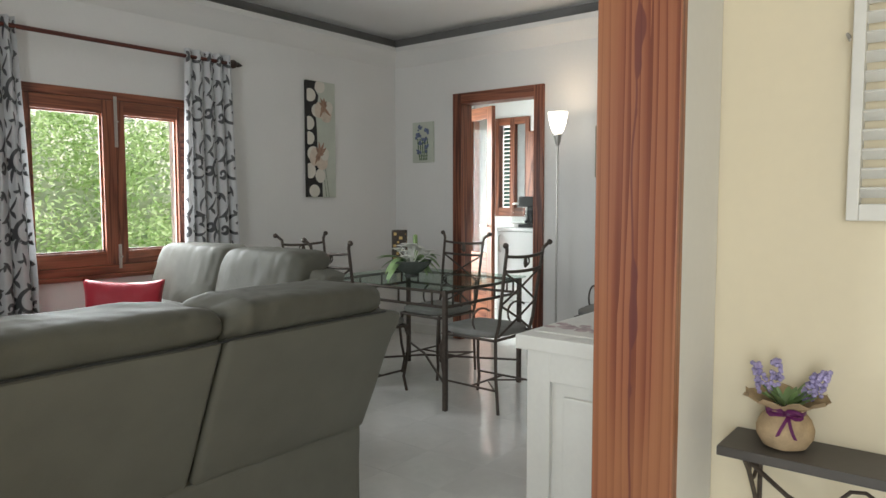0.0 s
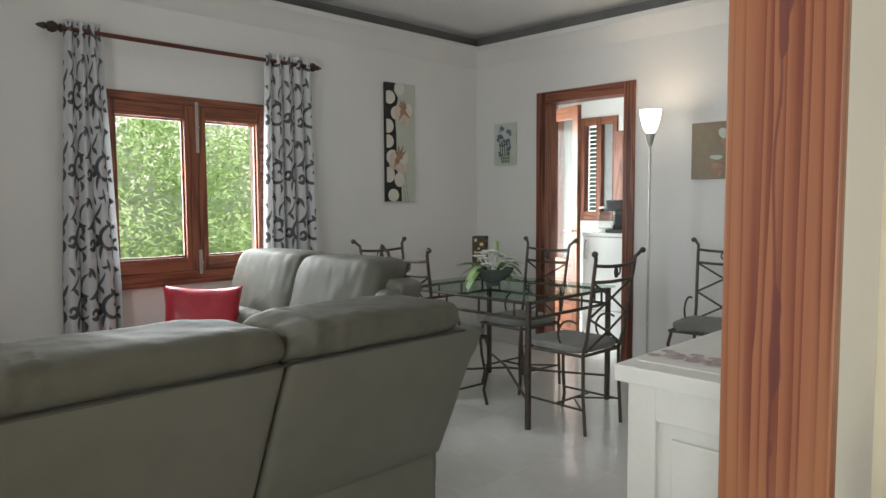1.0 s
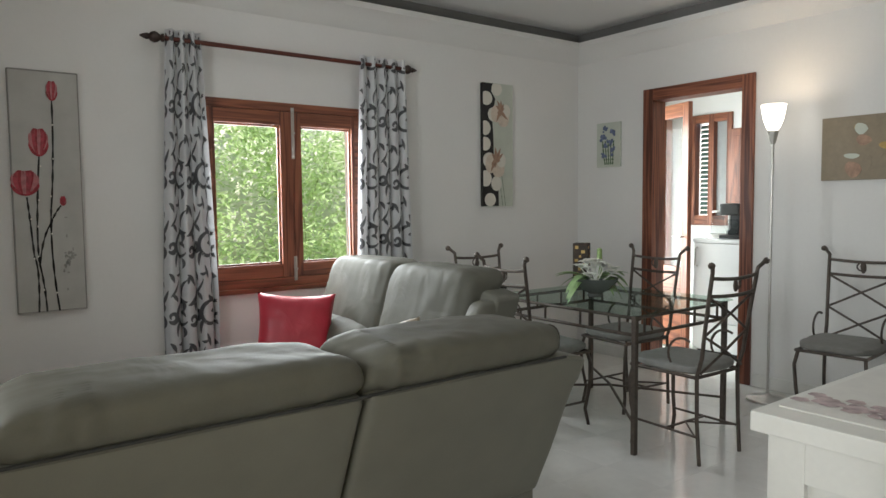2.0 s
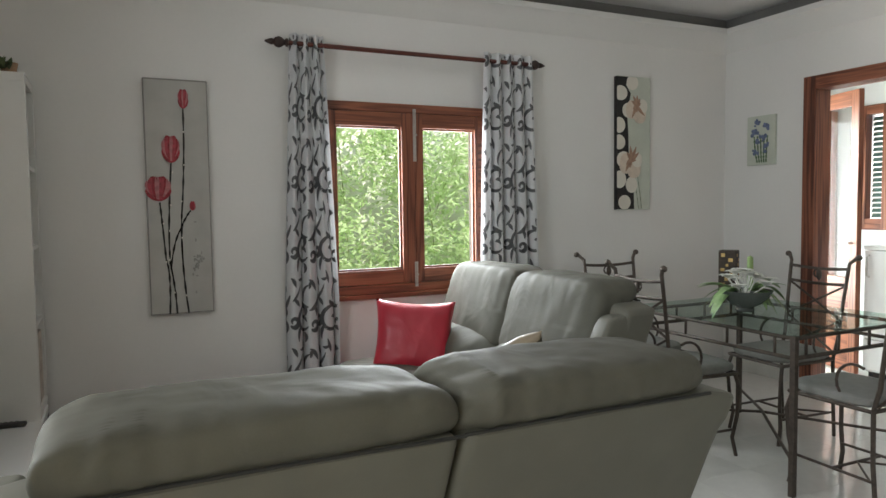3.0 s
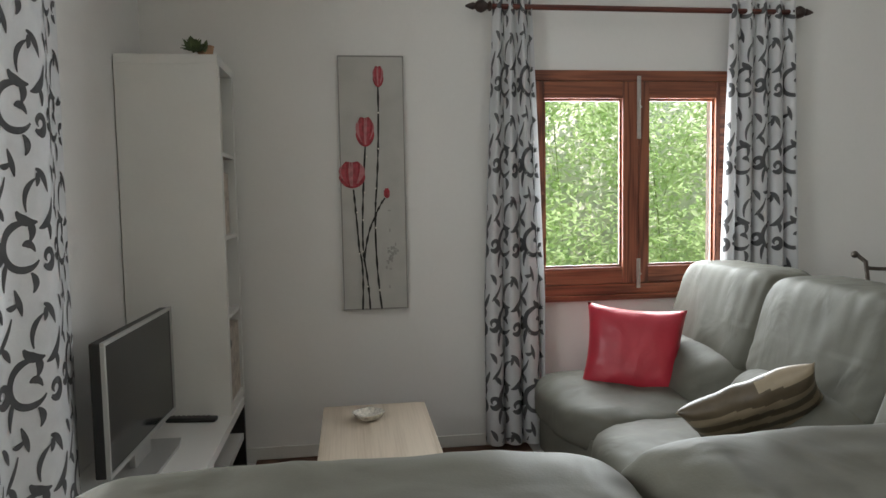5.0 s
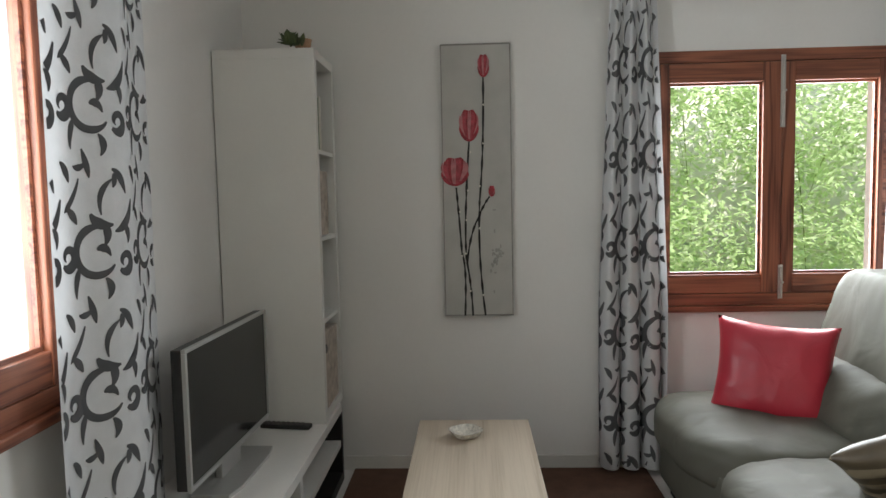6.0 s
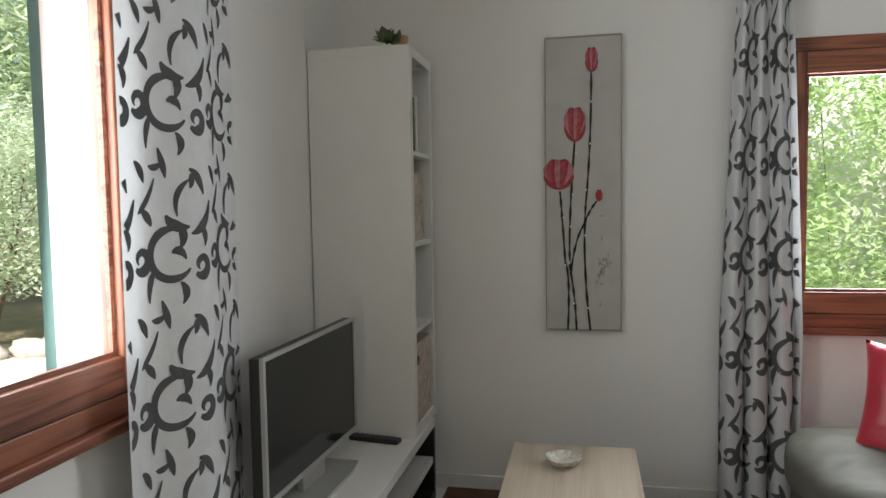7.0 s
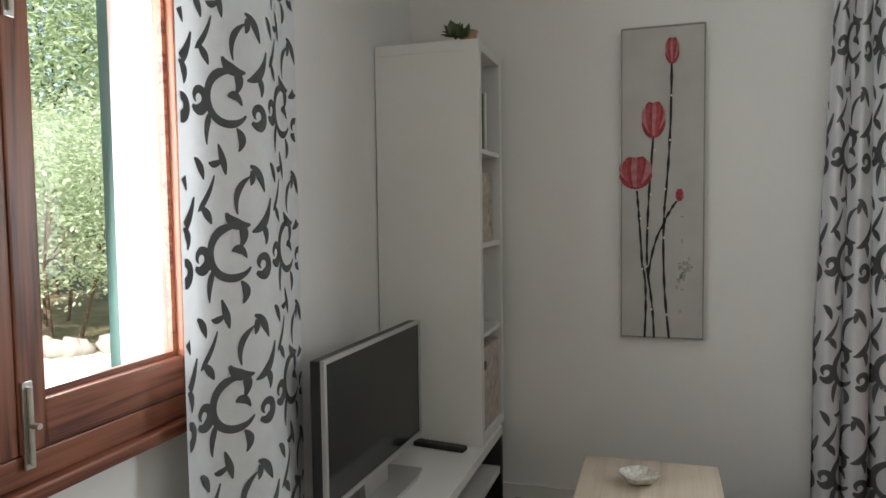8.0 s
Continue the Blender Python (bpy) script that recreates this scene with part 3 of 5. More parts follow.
def curtain(label, m, w_top, w_bot, h, folds, depth, flat, seed, skew, tile, flare=0.0):
    cur = thing("curtain", label, "curtain", m, group="printed curtains")
    bm = bmesh.new()
    nu, nv = 180, 60
    grid = [[bm.verts.new(curtain_place(i / nu, j / nv, w_top, w_bot, h, folds, depth, seed, flare, skew)) for i in range(nu + 1)] for j in range(nv + 1)]
    for q, r in zip(grid, grid[1:]):
        for i in range(nu):
            bm.faces.new((q[i], q[i + 1], r[i + 1], r[i]))
    part("cloth", bm, CURTAIN, cur)
    bm = bmesh.new()
    rows, cols = int(h / tile) + 3, int(flat / (tile * 0.66)) + 3

    def place(sx, sv):
        u, v = sx / flat, sv / h
        p = curtain_place(u, v, w_top, w_bot, h, folds, depth, seed, flare, skew)
        q = curtain_place(u + 0.004, v, w_top, w_bot, h, folds, depth, seed, flare, skew)
        n = Vector((-(q - p).y, (q - p).x, 0)).normalized()
        return p + n * 0.0015, p - n * 0.0015

    for r in range(rows):
        for c in range(cols):
            ox, oy = (c - 0.8) * tile * 0.66, (r - 1.2) * tile
            for pts in [stroke_points(q, ox, oy, tile) for q in STROKES] + [curl_points(q, ox, oy, tile) for q in CURLS]:
                prev = [None, None]
                for i, (x, y, hw) in enumerate(pts):
                    a, b = pts[max(0, i - 1)], pts[min(len(pts) - 1, i + 1)]
                    t = Vector((b[0] - a[0], b[1] - a[1]))
                    t = t.normalized() if t.length else Vector((1, 0))
                    l0, l1 = (x - t.y * hw, y + t.x * hw), (x + t.y * hw, y - t.x * hw)
                    ok = all(0.004 < q[0] < flat - 0.004 and 0.004 < q[1] < h - 0.004 for q in (l0, l1))
                    if not ok:
                        prev = [None, None]
                        continue
                    pa, pb, pm = place(*l0), place(*l1), place(x, y)
                    for side in (0, 1):
                        cur_v = (bm.verts.new(pa[side]), bm.verts.new(pm[side]), bm.verts.new(pb[side]))
                        if prev[side]:
                            bm.faces.new((prev[side][0], prev[side][1], cur_v[1], cur_v[0]))
                            bm.faces.new((prev[side][1], prev[side][2], cur_v[2], cur_v[1]))
                        prev[side] = cur_v
    tagged(part("scroll_print", bm, PRINT, cur), "charcoal scrolling leaf print", kind="stuff")
    return cur


curtain("white gathered curtain printed with charcoal scrolls", pose(-6.535, 4.905, 2.345, 0, 0, 90), 0.20, 0.33, 2.31, 3.4, 0.036, 0.57, 1, 0.0, 0.41)
curtain("white gathered curtain hanging behind the loveseat", pose(-6.535, 6.265, 2.345, 0, 0, 90), 0.36, 0.43, 2.31, 4.4, 0.036, 0.76, 3, 0.0, 0.41)
curtain("white curtain with charcoal scrolls beside the television", pose(-5.145, 3.185, 2.36, 0, 0, 180), 0.515, 0.55, 2.32, 1.1, 0.032, 0.53, 0.7, 0.0, 0.375)


def curtain_rod(label, m, length, z):
    rod = thing("curtain_rod", label, "curtain rod", m, group="curtain rods")
    bm = bmesh.new()
    tube(bm, [(-length / 2, 0, 0), (length / 2, 0, 0)], 0.014, 12)
    part("pole", bm, ROD, rod)
    for s in (-1, 1):
        bm = bmesh.new()
        lathe(bm, [(0.012, 0), (0.024, 0.006), (0.024, 0.014), (0.014, 0.022), (0.028, 0.04), (0.033, 0.055), (0.026, 0.075), (0.014, 0.085), (0.019, 0.095), (0.013, 0.115), (0.004, 0.135)], 14)
        bmesh.ops.transform(bm, matrix=pose(s * length / 2, 0, 0, 0, 90 * s, 0), verts=bm.verts)
        part("finial", bm, FINIAL, rod, "dark carved finial")
        bm = bmesh.new()
        tube(bm, [(s * (length / 2 - 0.04), 0, 0), (s * (length / 2 - 0.04), -z, -0.01)], 0.012)
        part("bracket", bm, FINIAL, rod)
    return rod


curtain_rod("mahogany curtain pole with carved finials", pose(-6.535, 5.61, 2.29, 0, 0, -90), 1.62, 0.085)
curtain_rod("mahogany curtain pole above the side window", pose(-4.42, 3.185, 2.31, 0, 0, 0), 1.6, 0.10)

# ---- sofas ----


def leather_pad(bm, cx, cw, y0, y1, z0, z1, power, wrinkle, seed, lean, lean_from, puff=0.0, folds=0.0, res=46, gathers=0.0):
    """A leather pad of one block; leans back above lean_from, with gathered folds towards its ends."""
    cushion(bm, cx, (y0 + y1) / 2, (z0 + z1) / 2, cw, y1 - y0, z1 - z0, power, wrinkle, res, seed, 4.0)
    for v in bm.verts:
        e = abs(v.co.x - cx) / (cw / 2)
        f = folds * e ** 2 * math.sin(v.co.x * 62 + 9 * math.sin(v.co.z * 11 + seed) + seed) * (0.4 + 0.6 * noise.noise(Vector((v.co.x * 9, v.co.z * 7, seed))))
        gather = 0.0045 * folds / 0.02 * math.sin(v.co.x * 95 + 5 * noise.noise(Vector((v.co.x * 6, v.co.y * 4, seed)))) * max(0.0, noise.noise(Vector((v.co.x * 3.1 + seed, 0.4, v.co.z * 2))) + 0.25)
        f += gather
        if gathers and v.co.z > z0 + 0.5 * (z1 - z0):
            g = (v.co.x - cx) / (cw / 2)
            strong = max(0.10, -g) ** 1.3 if seed % 2 == 0 else 0.12 + 0.25 * max(0.0, -g) ** 4
            fold = noise.noise(Vector((v.co.x * 17 - 2.2 * (v.co.y - y0), 0.6 * v.co.z, seed * 3.1)))
            f += gathers * strong * math.exp(-(fold * 3.0) ** 2)
        v.co.z += f * (0.5 if v.co.z > (z0 + z1) / 2 else 0)
        v.co.y += puff * (1 - e ** 2) * (1 if v.co.y > (y0 + y1) / 2 else -0.3) - lean * max(0, v.co.z - lean_from) - f


def sofa(label, m, width, top, seed, group, k_lean, low, wing, roll, seam_drop, wing_drop, arm, spread, mid, forward, gathers):
    """Recliner sofa for two. Local x runs along the seat, y points to the front, the origin lies under the back's lower edge."""
    so = thing("sofa", label, "sofa", m, group=group)
    hw = width / 2
    part("base", boxes((-hw + 0.015, hw - 0.015, 0.0, 0.14, 0.04, low + 0.01), (-hw + 0.015, hw - 0.015, 0.14, 0.78, 0.04, 0.35), bevel=0.02), LEATHER, so)
    seam_z = top - seam_drop
    for s in (-1, 1):
        x0, x1 = sorted((mid + s * 0.006, s * hw))
        bm = bmesh.new()
        box(bm, x0, x1, -0.004, 0.16, low - 0.005, seam_z, bevel=0.026, seg=3)
        bmesh.ops.subdivide_edges(bm, edges=[e for e in bm.edges if abs(e.verts[0].co.z - e.verts[1].co.z) > 0.2 or abs(e.verts[0].co.x - e.verts[1].co.x) > 0.3], cuts=9, use_grid_fill=True)
        for v in bm.verts:
            v.co.y -= k_lean * max(0.0, v.co.z - low) + 0.006 * noise.noise(v.co * 5.0)
            e = abs(v.co.x) - (hw - wing)
            if e > 0 and v.co.z > seam_z - 0.08:
                v.co.z -= 0.02 * min(1, e / 0.1)
        part("back_shell", bm, LEATHER, so, "leaning leather rear panel")
        cw = abs(s * (hw - wing) - mid) + 0.014
        cx = (s * (hw - wing) + mid) / 2 - s * 0.004
        bm = bmesh.new()
        leather_pad(bm, cx, cw, 0.0, roll, 0.575, top, 6.5, 0.004, seed + s, k_lean, low, 0.012, 0.010 if gathers > 0.01 else 0.003, 84, gathers)
        for v in bm.verts:
            k = min(1, max(0, (v.co.z - seam_z + 0.012) / 0.03))
            if v.co.y + k_lean * max(0, v.co.z - low) < 0.1:
                v.co.y -= (0.028 * k - 0.022) * (1 - 0.6 * max(0, (v.co.z - top + 0.03) / 0.04))
        part("back_cushion", bm, SOFTLEATHER, so, "plump creased back pad rolled over the top")
        bm = bmesh.new()
        yb = -0.004 - k_lean * (seam_z - low)
        tube(bm, [(cx - cw / 2 + 0.01, yb, seam_z - 0.002), (cx, yb, seam_z), (cx + cw / 2 - 0.01, yb, seam_z - 0.004)], 0.004, 6)
        part("piping", bm, SEAM, so, "dark seam under the rolled pad")
        bm = bmesh.new()
        leather_pad(bm, cx, cw - 0.01, 0.08, roll + 0.08, 0.40, 0.665, 3.0, 0.007, seed + 5 + s, 0.42, 0.36, 0.04, 0.010)
        part("lumbar_cushion", bm, SOFTLEATHER, so)
        bm = bmesh.new()
        leather_pad(bm, cx + s * spread / 2, cw + spread, 0.20, 0.84, 0.25, 0.475, 3.4, 0.010, seed + 7 + s, 0.0, 9.0, 0.03, 0.006)
        part("seat_cushion", bm, SOFTLEATHER, so)
        bm = bmesh.new()
        cushion(bm, s * (hw - 0.075), 0.06 + arm / 2, 0.44 - 0.12 * (s < 0), 0.16, arm, 0.40, 3.4, 0.008, 22, seed + 9 + s)
        part("armrest", bm, SOFTLEATHER, so)
        bm = bmesh.new()
        leather_pad(bm, s * (hw - wing / 2 + 0.003), wing - 0.006, 0.01, 0.25, 0.28, top - wing_drop - 0.24 * (spread > 0 and s > 0), 7.0, 0.004, seed + 11 + s, k_lean, low)
        for v in bm.verts:
            if v.co.y + k_lean * max(0, v.co.z - low) > 0.13:
                v.co.y += forward * (top - wing_drop - v.co.z)
        part("side_wing", bm, LEATHER, so)
        for y in (0.10, 0.70):
            part("foot", boxes((s * (hw - 0.16) - 0.03, s * (hw - 0.16) + 0.03, y, y + 0.06, 0, 0.045), bevel=0.006), BLACKPL, so)
    return so


sofa("grey leather recliner sofa seen from behind", pose(-3.835, 4.365, 0, 0, 0, 90), 1.49, 1.018, 1, "grey leather sofas", 0.44, 0.46, 0.09, 0.33, 0.097, 0.11, 0.66, 0.0, 0.04, 0.0, 0.017)
sofa("grey leather loveseat under the window", pose(-5.63, 5.78, 0, 0, 0, 180), 1.65, 1.005, 31, "grey leather sofas", 0.32, 0.34, 0.11, 0.26, 0.098, 0.14, 0.36, 0.09, 0.0, 0.06, 0.006)


def pillow(bm, w, h, t, seed, n=26):
    """A square filled cushion with drawn-out corners and thin edges."""
    sides = []
    for sgn in (-1, 1):
        g = []
        for j in range(n + 1):
            row = []
            for i in range(n + 1):
                u, v = 2 * i / n - 1, 2 * j / n - 1
                k = max(0.0, (1 - u ** 4) * (1 - v ** 4)) ** 0.55
                pinch = 1 - 0.10 * (1 - abs(v) ** 2) * abs(u) ** 3
                pinch2 = 1 - 0.11 * (1 - abs(u) ** 2) * abs(v) ** 3
                cr = 0.003 * noise.noise(Vector((u * 4 + seed, v * 4, sgn))) + 0.006 * math.sin(9 * math.atan2(v, u) + seed) * (u * u + v * v) * 0.5 * (k > 0.02)
                row.append(bm.verts.new((u * w / 2 * pinch, sgn * (t / 2 * k) + cr * (k > 0), v * h / 2 * pinch2)))
            g.append(row)
        for q, r in zip(g, g[1:]):
            for i in range(n):
                bm.faces.new((q[i], q[i + 1], r[i + 1], r[i]))
        sides.append(g)
    bmesh.ops.remove_doubles(bm, verts=bm.verts, dist=1e-4)


# loose cushions
bm = bmesh.new()
pillow(bm, 0.455, 0.42, 0.15, 4)
ob = tagged(new("cushion", mesh_of("cushion", bm, REDCUSH)), "shiny red leatherette cushion leaning on the loveseat", "cushion")
ob.matrix_world = pose(-6.08, 5.355, 0.610, -18, 3, 62)
strip = thing("cushion", "olive and beige striped satin cushion lying on the seat", "cushion", pose(-5.17, 5.40, 0.605, 46, -26, 62))
bm = bmesh.new()
pillow(bm, 0.46, 0.31, 0.12, 11, 48)
me = mesh_of("cover", bm, STRIPE_B)
me.materials.append(STRIPE_A)
for p in me.polygons:
    u = p.center.x
    p.material_index = 1 if int((p.center.z + 0.3 + 0.012 * math.sin(p.center.x * 11)) / 0.034) % 2 == 0 else 0
cover = new("cover", me)
cover.parent = strip

# ---- dining table and chairs ----


def arc(cx, cz, r, a0, a1, n=9, y=0.0, plane="xz"):
    pts = []
    for i in range(n):
        a = radians(a0 + (a1 - a0) * i / (n - 1))
        pts.append((cx + r * math.cos(a), y, cz + r * math.sin(a)) if plane == "xz" else (y, cx + r * math.cos(a), cz + r * math.sin(a)))
    return pts


def chair(m, label):
    """Wrought-iron chair. The back feet stand on y = 0, it faces +y."""
    ch = thing("dining_chair", label, "chair", m, group="iron dining chairs")

    def back(z):
        return -0.075 * max(0, (z - 0.45) / 0.55) ** 1.2

    def half(z):
        return 0.175 + 0.02 * max(0, (z - 0.45) / 0.55)

    for s in (-1, 1):
        bm = bmesh.new()
        pts = [(s * 0.175, 0.0, 0.0), (s * 0.178, 0.015, 0.22), (s * 0.175, 0.02, 0.45)] + [(s * half(z), back(z), z) for z in (0.55, 0.65, 0.75, 0.85, 0.95, 0.985)]
        pts += [(s * (0.2 + 0.014), -0.085, 1.005), (s * 0.225, -0.092, 1.018)]
        tube(bm, pts, 0.0105, 8)
        part("back_post", bm, IRON, ch)
        bm = bmesh.new()
        lathe(bm, [(0.006, -0.018), (0.016, -0.008), (0.018, 0.0), (0.014, 0.012), (0.005, 0.018)], 10)
        bmesh.ops.transform(bm, matrix=pose(s * 0.236, -0.094, 1.02, 0, 90, 0), verts=bm.verts)
        part("finial", bm, IRON, ch)
        bm = bmesh.new()
        tube(bm, [(s * 0.18, 0.41, 0.44), (s * 0.192, 0.432, 0.36), (s * 0.182, 0.425, 0.22), (s * 0.17, 0.405, 0.1), (s * 0.178, 0.425, 0.0)], 0.0105, 8)
        part("front_leg", bm, IRON, ch)
        bm = bmesh.new()
        tube(bm, [(s * 0.172, 0.012, 0.14), (s * 0.165, 0.408, 0.14)], 0.007, 6)
        part("side_stretcher", bm, IRON, ch)
        bm = bmesh.new()
        tube(bm, arc(0.10, 0.55, 0.085, -60, 120, 10, s * 0.185, "yz"), 0.007, 6)
        part("side_scroll", bm, IRON, ch)
    for z, sag in ((0.955, 0.012), (0.865, 0.008)):
        bm = bmesh.new()
        tube(bm, [(x, back(z) - 0.015 * (1 - (x / 0.2) ** 2), z + sag * (abs(x) / 0.2) ** 2 - sag) for x in (-0.195, -0.12, -0.05, 0, 0.05, 0.12, 0.195)], 0.0095, 8)
        part("back_rail", bm, IRON, ch)
    for z0, z1 in ((0.66, 0.86), (0.47, 0.66)):
        for s in (-1, 1):
            bm = bmesh.new()
            tube(bm, [(s * half(z0), back(z0), z0), (0, back((z0 + z1) / 2) - 0.01 - 0.004 * s, (z0 + z1) / 2), (-s * half(z1), back(z1), z1)], 0.007, 6)
            part("cross_bar", bm, IRON, ch)
    bm = bmesh.new()
    cushion(bm, 0, back(0.91) - 0.012, 0.91, 0.035, 0.02, 0.07, 2.0, 0.004, 8, 2, 30)
    tube(bm, arc(0.012, 0.915, 0.025, -90, 200, 9, back(0.91) - 0.014), 0.005, 6)
    part("leaf_ornament", bm, IRON, ch)
    bm = bmesh.new()
    tube(bm, [(-0.18, 0.02, 0.445), (-0.19, 0.42, 0.445), (0.19, 0.42, 0.445), (0.18, 0.02, 0.445), (-0.18, 0.02, 0.445)], 0.010, 6)
    part("seat_frame", bm, IRON, ch)
    bm = bmesh.new()
    cushion(bm, 0, 0.225, 0.478, 0.40, 0.43, 0.06, 4.5, 0.004, 16, 5)
    part("seat_pad", bm, SEATCLOTH, ch, "flat grey cloth seat pad")
    bm = bmesh.new()
    tube(bm, [(-0.168, 0.21, 0.14), (0.168, 0.21, 0.14)], 0.007, 6)
    tube(bm, [(-0.17, 0.03, 0.14), (0.0, 0.21, 0.142), (0.17, 0.03, 0.14)], 0.006, 6)
    part("cross_stretcher", bm, IRON, ch)
    return ch


chair(pose(-4.305, 6.885, 0, 0, 0, 88), "bronzed iron chair with crossed back and grey pad")
chair(pose(-5.235, 7.53, 0, 0, 0, 176), "bronzed iron chair at the doorway side of the table")
chair(pose(-5.31, 6.37, 0, 0, 0, -5), "bronzed iron chair tucked in behind the loveseat")
chair(pose(-6.04, 6.76, 0, 0, 0, -92), "bronzed iron chair beside the window wall")
chair(pose(-4.19, 8.18, 0, 0, 0, 184), "bronzed iron chair standing against the white wall")

TX0, TX1, TY0, TY1 = -5.67, -4.575, 6.545, 7.45
table = thing("dining_table", "glass dining table on a bronzed iron frame", "table", pose((TX0 + TX1) / 2, (TY0 + TY1) / 2, 0))
tw, td = (TX1 - TX0) / 2, (TY1 - TY0) / 2
part("tabletop", boxes((-tw, tw, -td, td, 0.74, 0.752), bevel=0.004), TABLEGLASS, table, "clear glass top with a green edge").visible_shadow = False
for sx in (-1, 1):
    for sy in (-1, 1):
        part("leg", boxes((sx * (tw - 0.035) - 0.0135, sx * (tw - 0.035) + 0.0135, sy * (td - 0.035) - 0.0135, sy * (td - 0.035) + 0.0135, 0, 0.738), bevel=0.003), IRON, table)
for z in (0.725, 0.635):
    for s in (-1, 1):
        bm = bmesh.new()
        tube(bm, [(-tw + 0.035, s * (td - 0.035), z), (tw - 0.035, s * (td - 0.035), z)], 0.010, 6)
        part("apron_rail", bm, IRON, table)
        bm = bmesh.new()
        tube(bm, [(s * (tw - 0.035), -td + 0.035, z), (s * (tw - 0.035), td - 0.035, z)], 0.010, 6)
        part("apron_rail", bm, IRON, table)
for s in (-1, 1):
    for k in (-0.75, -0.25, 0.25, 0.75):
        for side in (0, 1):
            bm = bmesh.new()
            a = (k * tw, s * (td - 0.035)) if side == 0 else (s * (tw - 0.035), k * td)
            tube(bm, [(a[0], a[1], 0.635), (a[0], a[1], 0.725)], 0.007, 6)
            part("apron_strut", bm, IRON, table)
bm = bmesh.new()
tube(bm, [(-tw + 0.035, -td + 0.035, 0.16), (0, 0, 0.2), (tw - 0.035, td - 0.035, 0.16)], 0.008, 6)
tube(bm, [(-tw + 0.035, td - 0.035, 0.16), (0, 0, 0.21), (tw - 0.035, -td + 0.035, 0.16)], 0.008, 6)
part("stretcher", bm, IRON, table)


def leaf_blade(bm, base, tip, width, sag=0.0, seg=5):
    base, tip = Vector(base), Vector(tip)
    d = tip - base
    side = d.cross(Vector((0, 0, 1)))
    side = side.normalized() if side.length > 1e-4 else Vector((1, 0, 0))
    up = side.cross(d).normalized()
    prev = None
    for i in range(seg + 1):
        k = i / seg
        w = width * math.sin(math.pi * (0.08 + 0.9 * k)) ** 0.8
        c = base + d * k - Vector((0, 0, sag * k * k)) + up * 0.0
        cur = (bm.verts.new(c - side * w + up * w * 0.35), bm.verts.new(c), bm.verts.new(c + side * w + up * w * 0.35))
        if prev:
            bm.faces.new((prev[0], prev[1], cur[1], cur[0]))
            bm.faces.new((prev[1], prev[2], cur[2], cur[1]))
        prev = cur


rnd = random.Random(5)
flowers = thing("flower_bowl", "smoky glass bowl of white lilies and green leaves", "flowers", pose(-5.17, 6.92, 0.752))
bm = bmesh.new()
lathe(bm, [(0.045, 0), (0.05, 0.008), (0.04, 0.02), (0.085, 0.045), (0.125, 0.085), (0.14, 0.115), (0.134, 0.115), (0.115, 0.085), (0.07, 0.05), (0.0, 0.035)], 28)
part("bowl", bm, BOWL, flowers)
side = Vector((0.43, 0.90, 0))
ahead = Vector((-0.90, 0.43, 0))
for i in range(22):
    k = rnd.uniform(-1, 1)
    reach, drop = rnd.uniform(0.13, 0.27), rnd.uniform(0.04, 0.15)
    out = (side * reach + ahead * 0.13 * k) if i < 12 else (-side * reach * 0.95 + ahead * 0.12 * k)
    bm = bmesh.new()
    leaf_blade(bm, out * 0.18 + Vector((0, 0, 0.11)), out + Vector((0, 0, 0.19 + rnd.uniform(-0.03, 0.04))), rnd.uniform(0.022, 0.038), drop + 0.05, 9)
    part("leaf", bm, FLEAF, flowers)
for i in range(12):
    bm = bmesh.new()
    a, r = i * 2.4, 0.02 + 0.115 * (i / 11)
    c = Vector((r * math.cos(a), r * math.sin(a), 0.115 + 0.075 * (1 - i / 12) + 0.04 * rnd.random()))
    for k in range(6):
        t = k * math.pi / 3 + i
        leaf_blade(bm, c, c + Vector((0.055 * math.cos(t), 0.055 * math.sin(t), 0.045)), 0.030, 0.03, 6)
    tube(bm, [c, (0, 0, 0.06)], 0.004, 5)
    part("lily", bm, LILY, flowers)
deco = thing("decorative_box", "tall bronze lacquer box with gold marks", "box", pose(-5.55, 7.22, 0.752, 0, 0, 30))
part("body", boxes((-0.05, 0.05, -0.05, 0.05, 0, 0.30), bevel=0.004), BRONZEBOX, deco)
for i in range(9):
    z = 0.03 + 0.029 * i
    x = 0.026 * math.sin(i * 2.1) + rnd.uniform(-0.008, 0.008)
    bm = boxes((x - rnd.uniform(0.004, 0.016), x + rnd.uniform(0.004, 0.014), -0.0525, -0.0505, z, z + rnd.uniform(0.006, 0.024)))
    part("gold_mark", bm, GOLD, deco)
    bm = boxes((0.0505, 0.0525, x - rnd.uniform(0.004, 0.016), x + 0.012, z, z + rnd.uniform(0.006, 0.024)))
    part("gold_mark", bm, GOLD, deco)
bm = bmesh.new()
lathe(bm, [(0.018, 0), (0.018, 0.20), (0.017, 0.262), (0.010, 0.268), (0.003, 0.262)], 14)
tube(bm, [(0, 0, 0.26), (0.001, 0, 0.275)], 0.0015, 5)
ob = tagged(new("candle", mesh_of("candle", bm, CANDLE)), "slim pale green candle beside the bronze box", "candle")
ob.location = (-5.42, 7.25, 0.752)

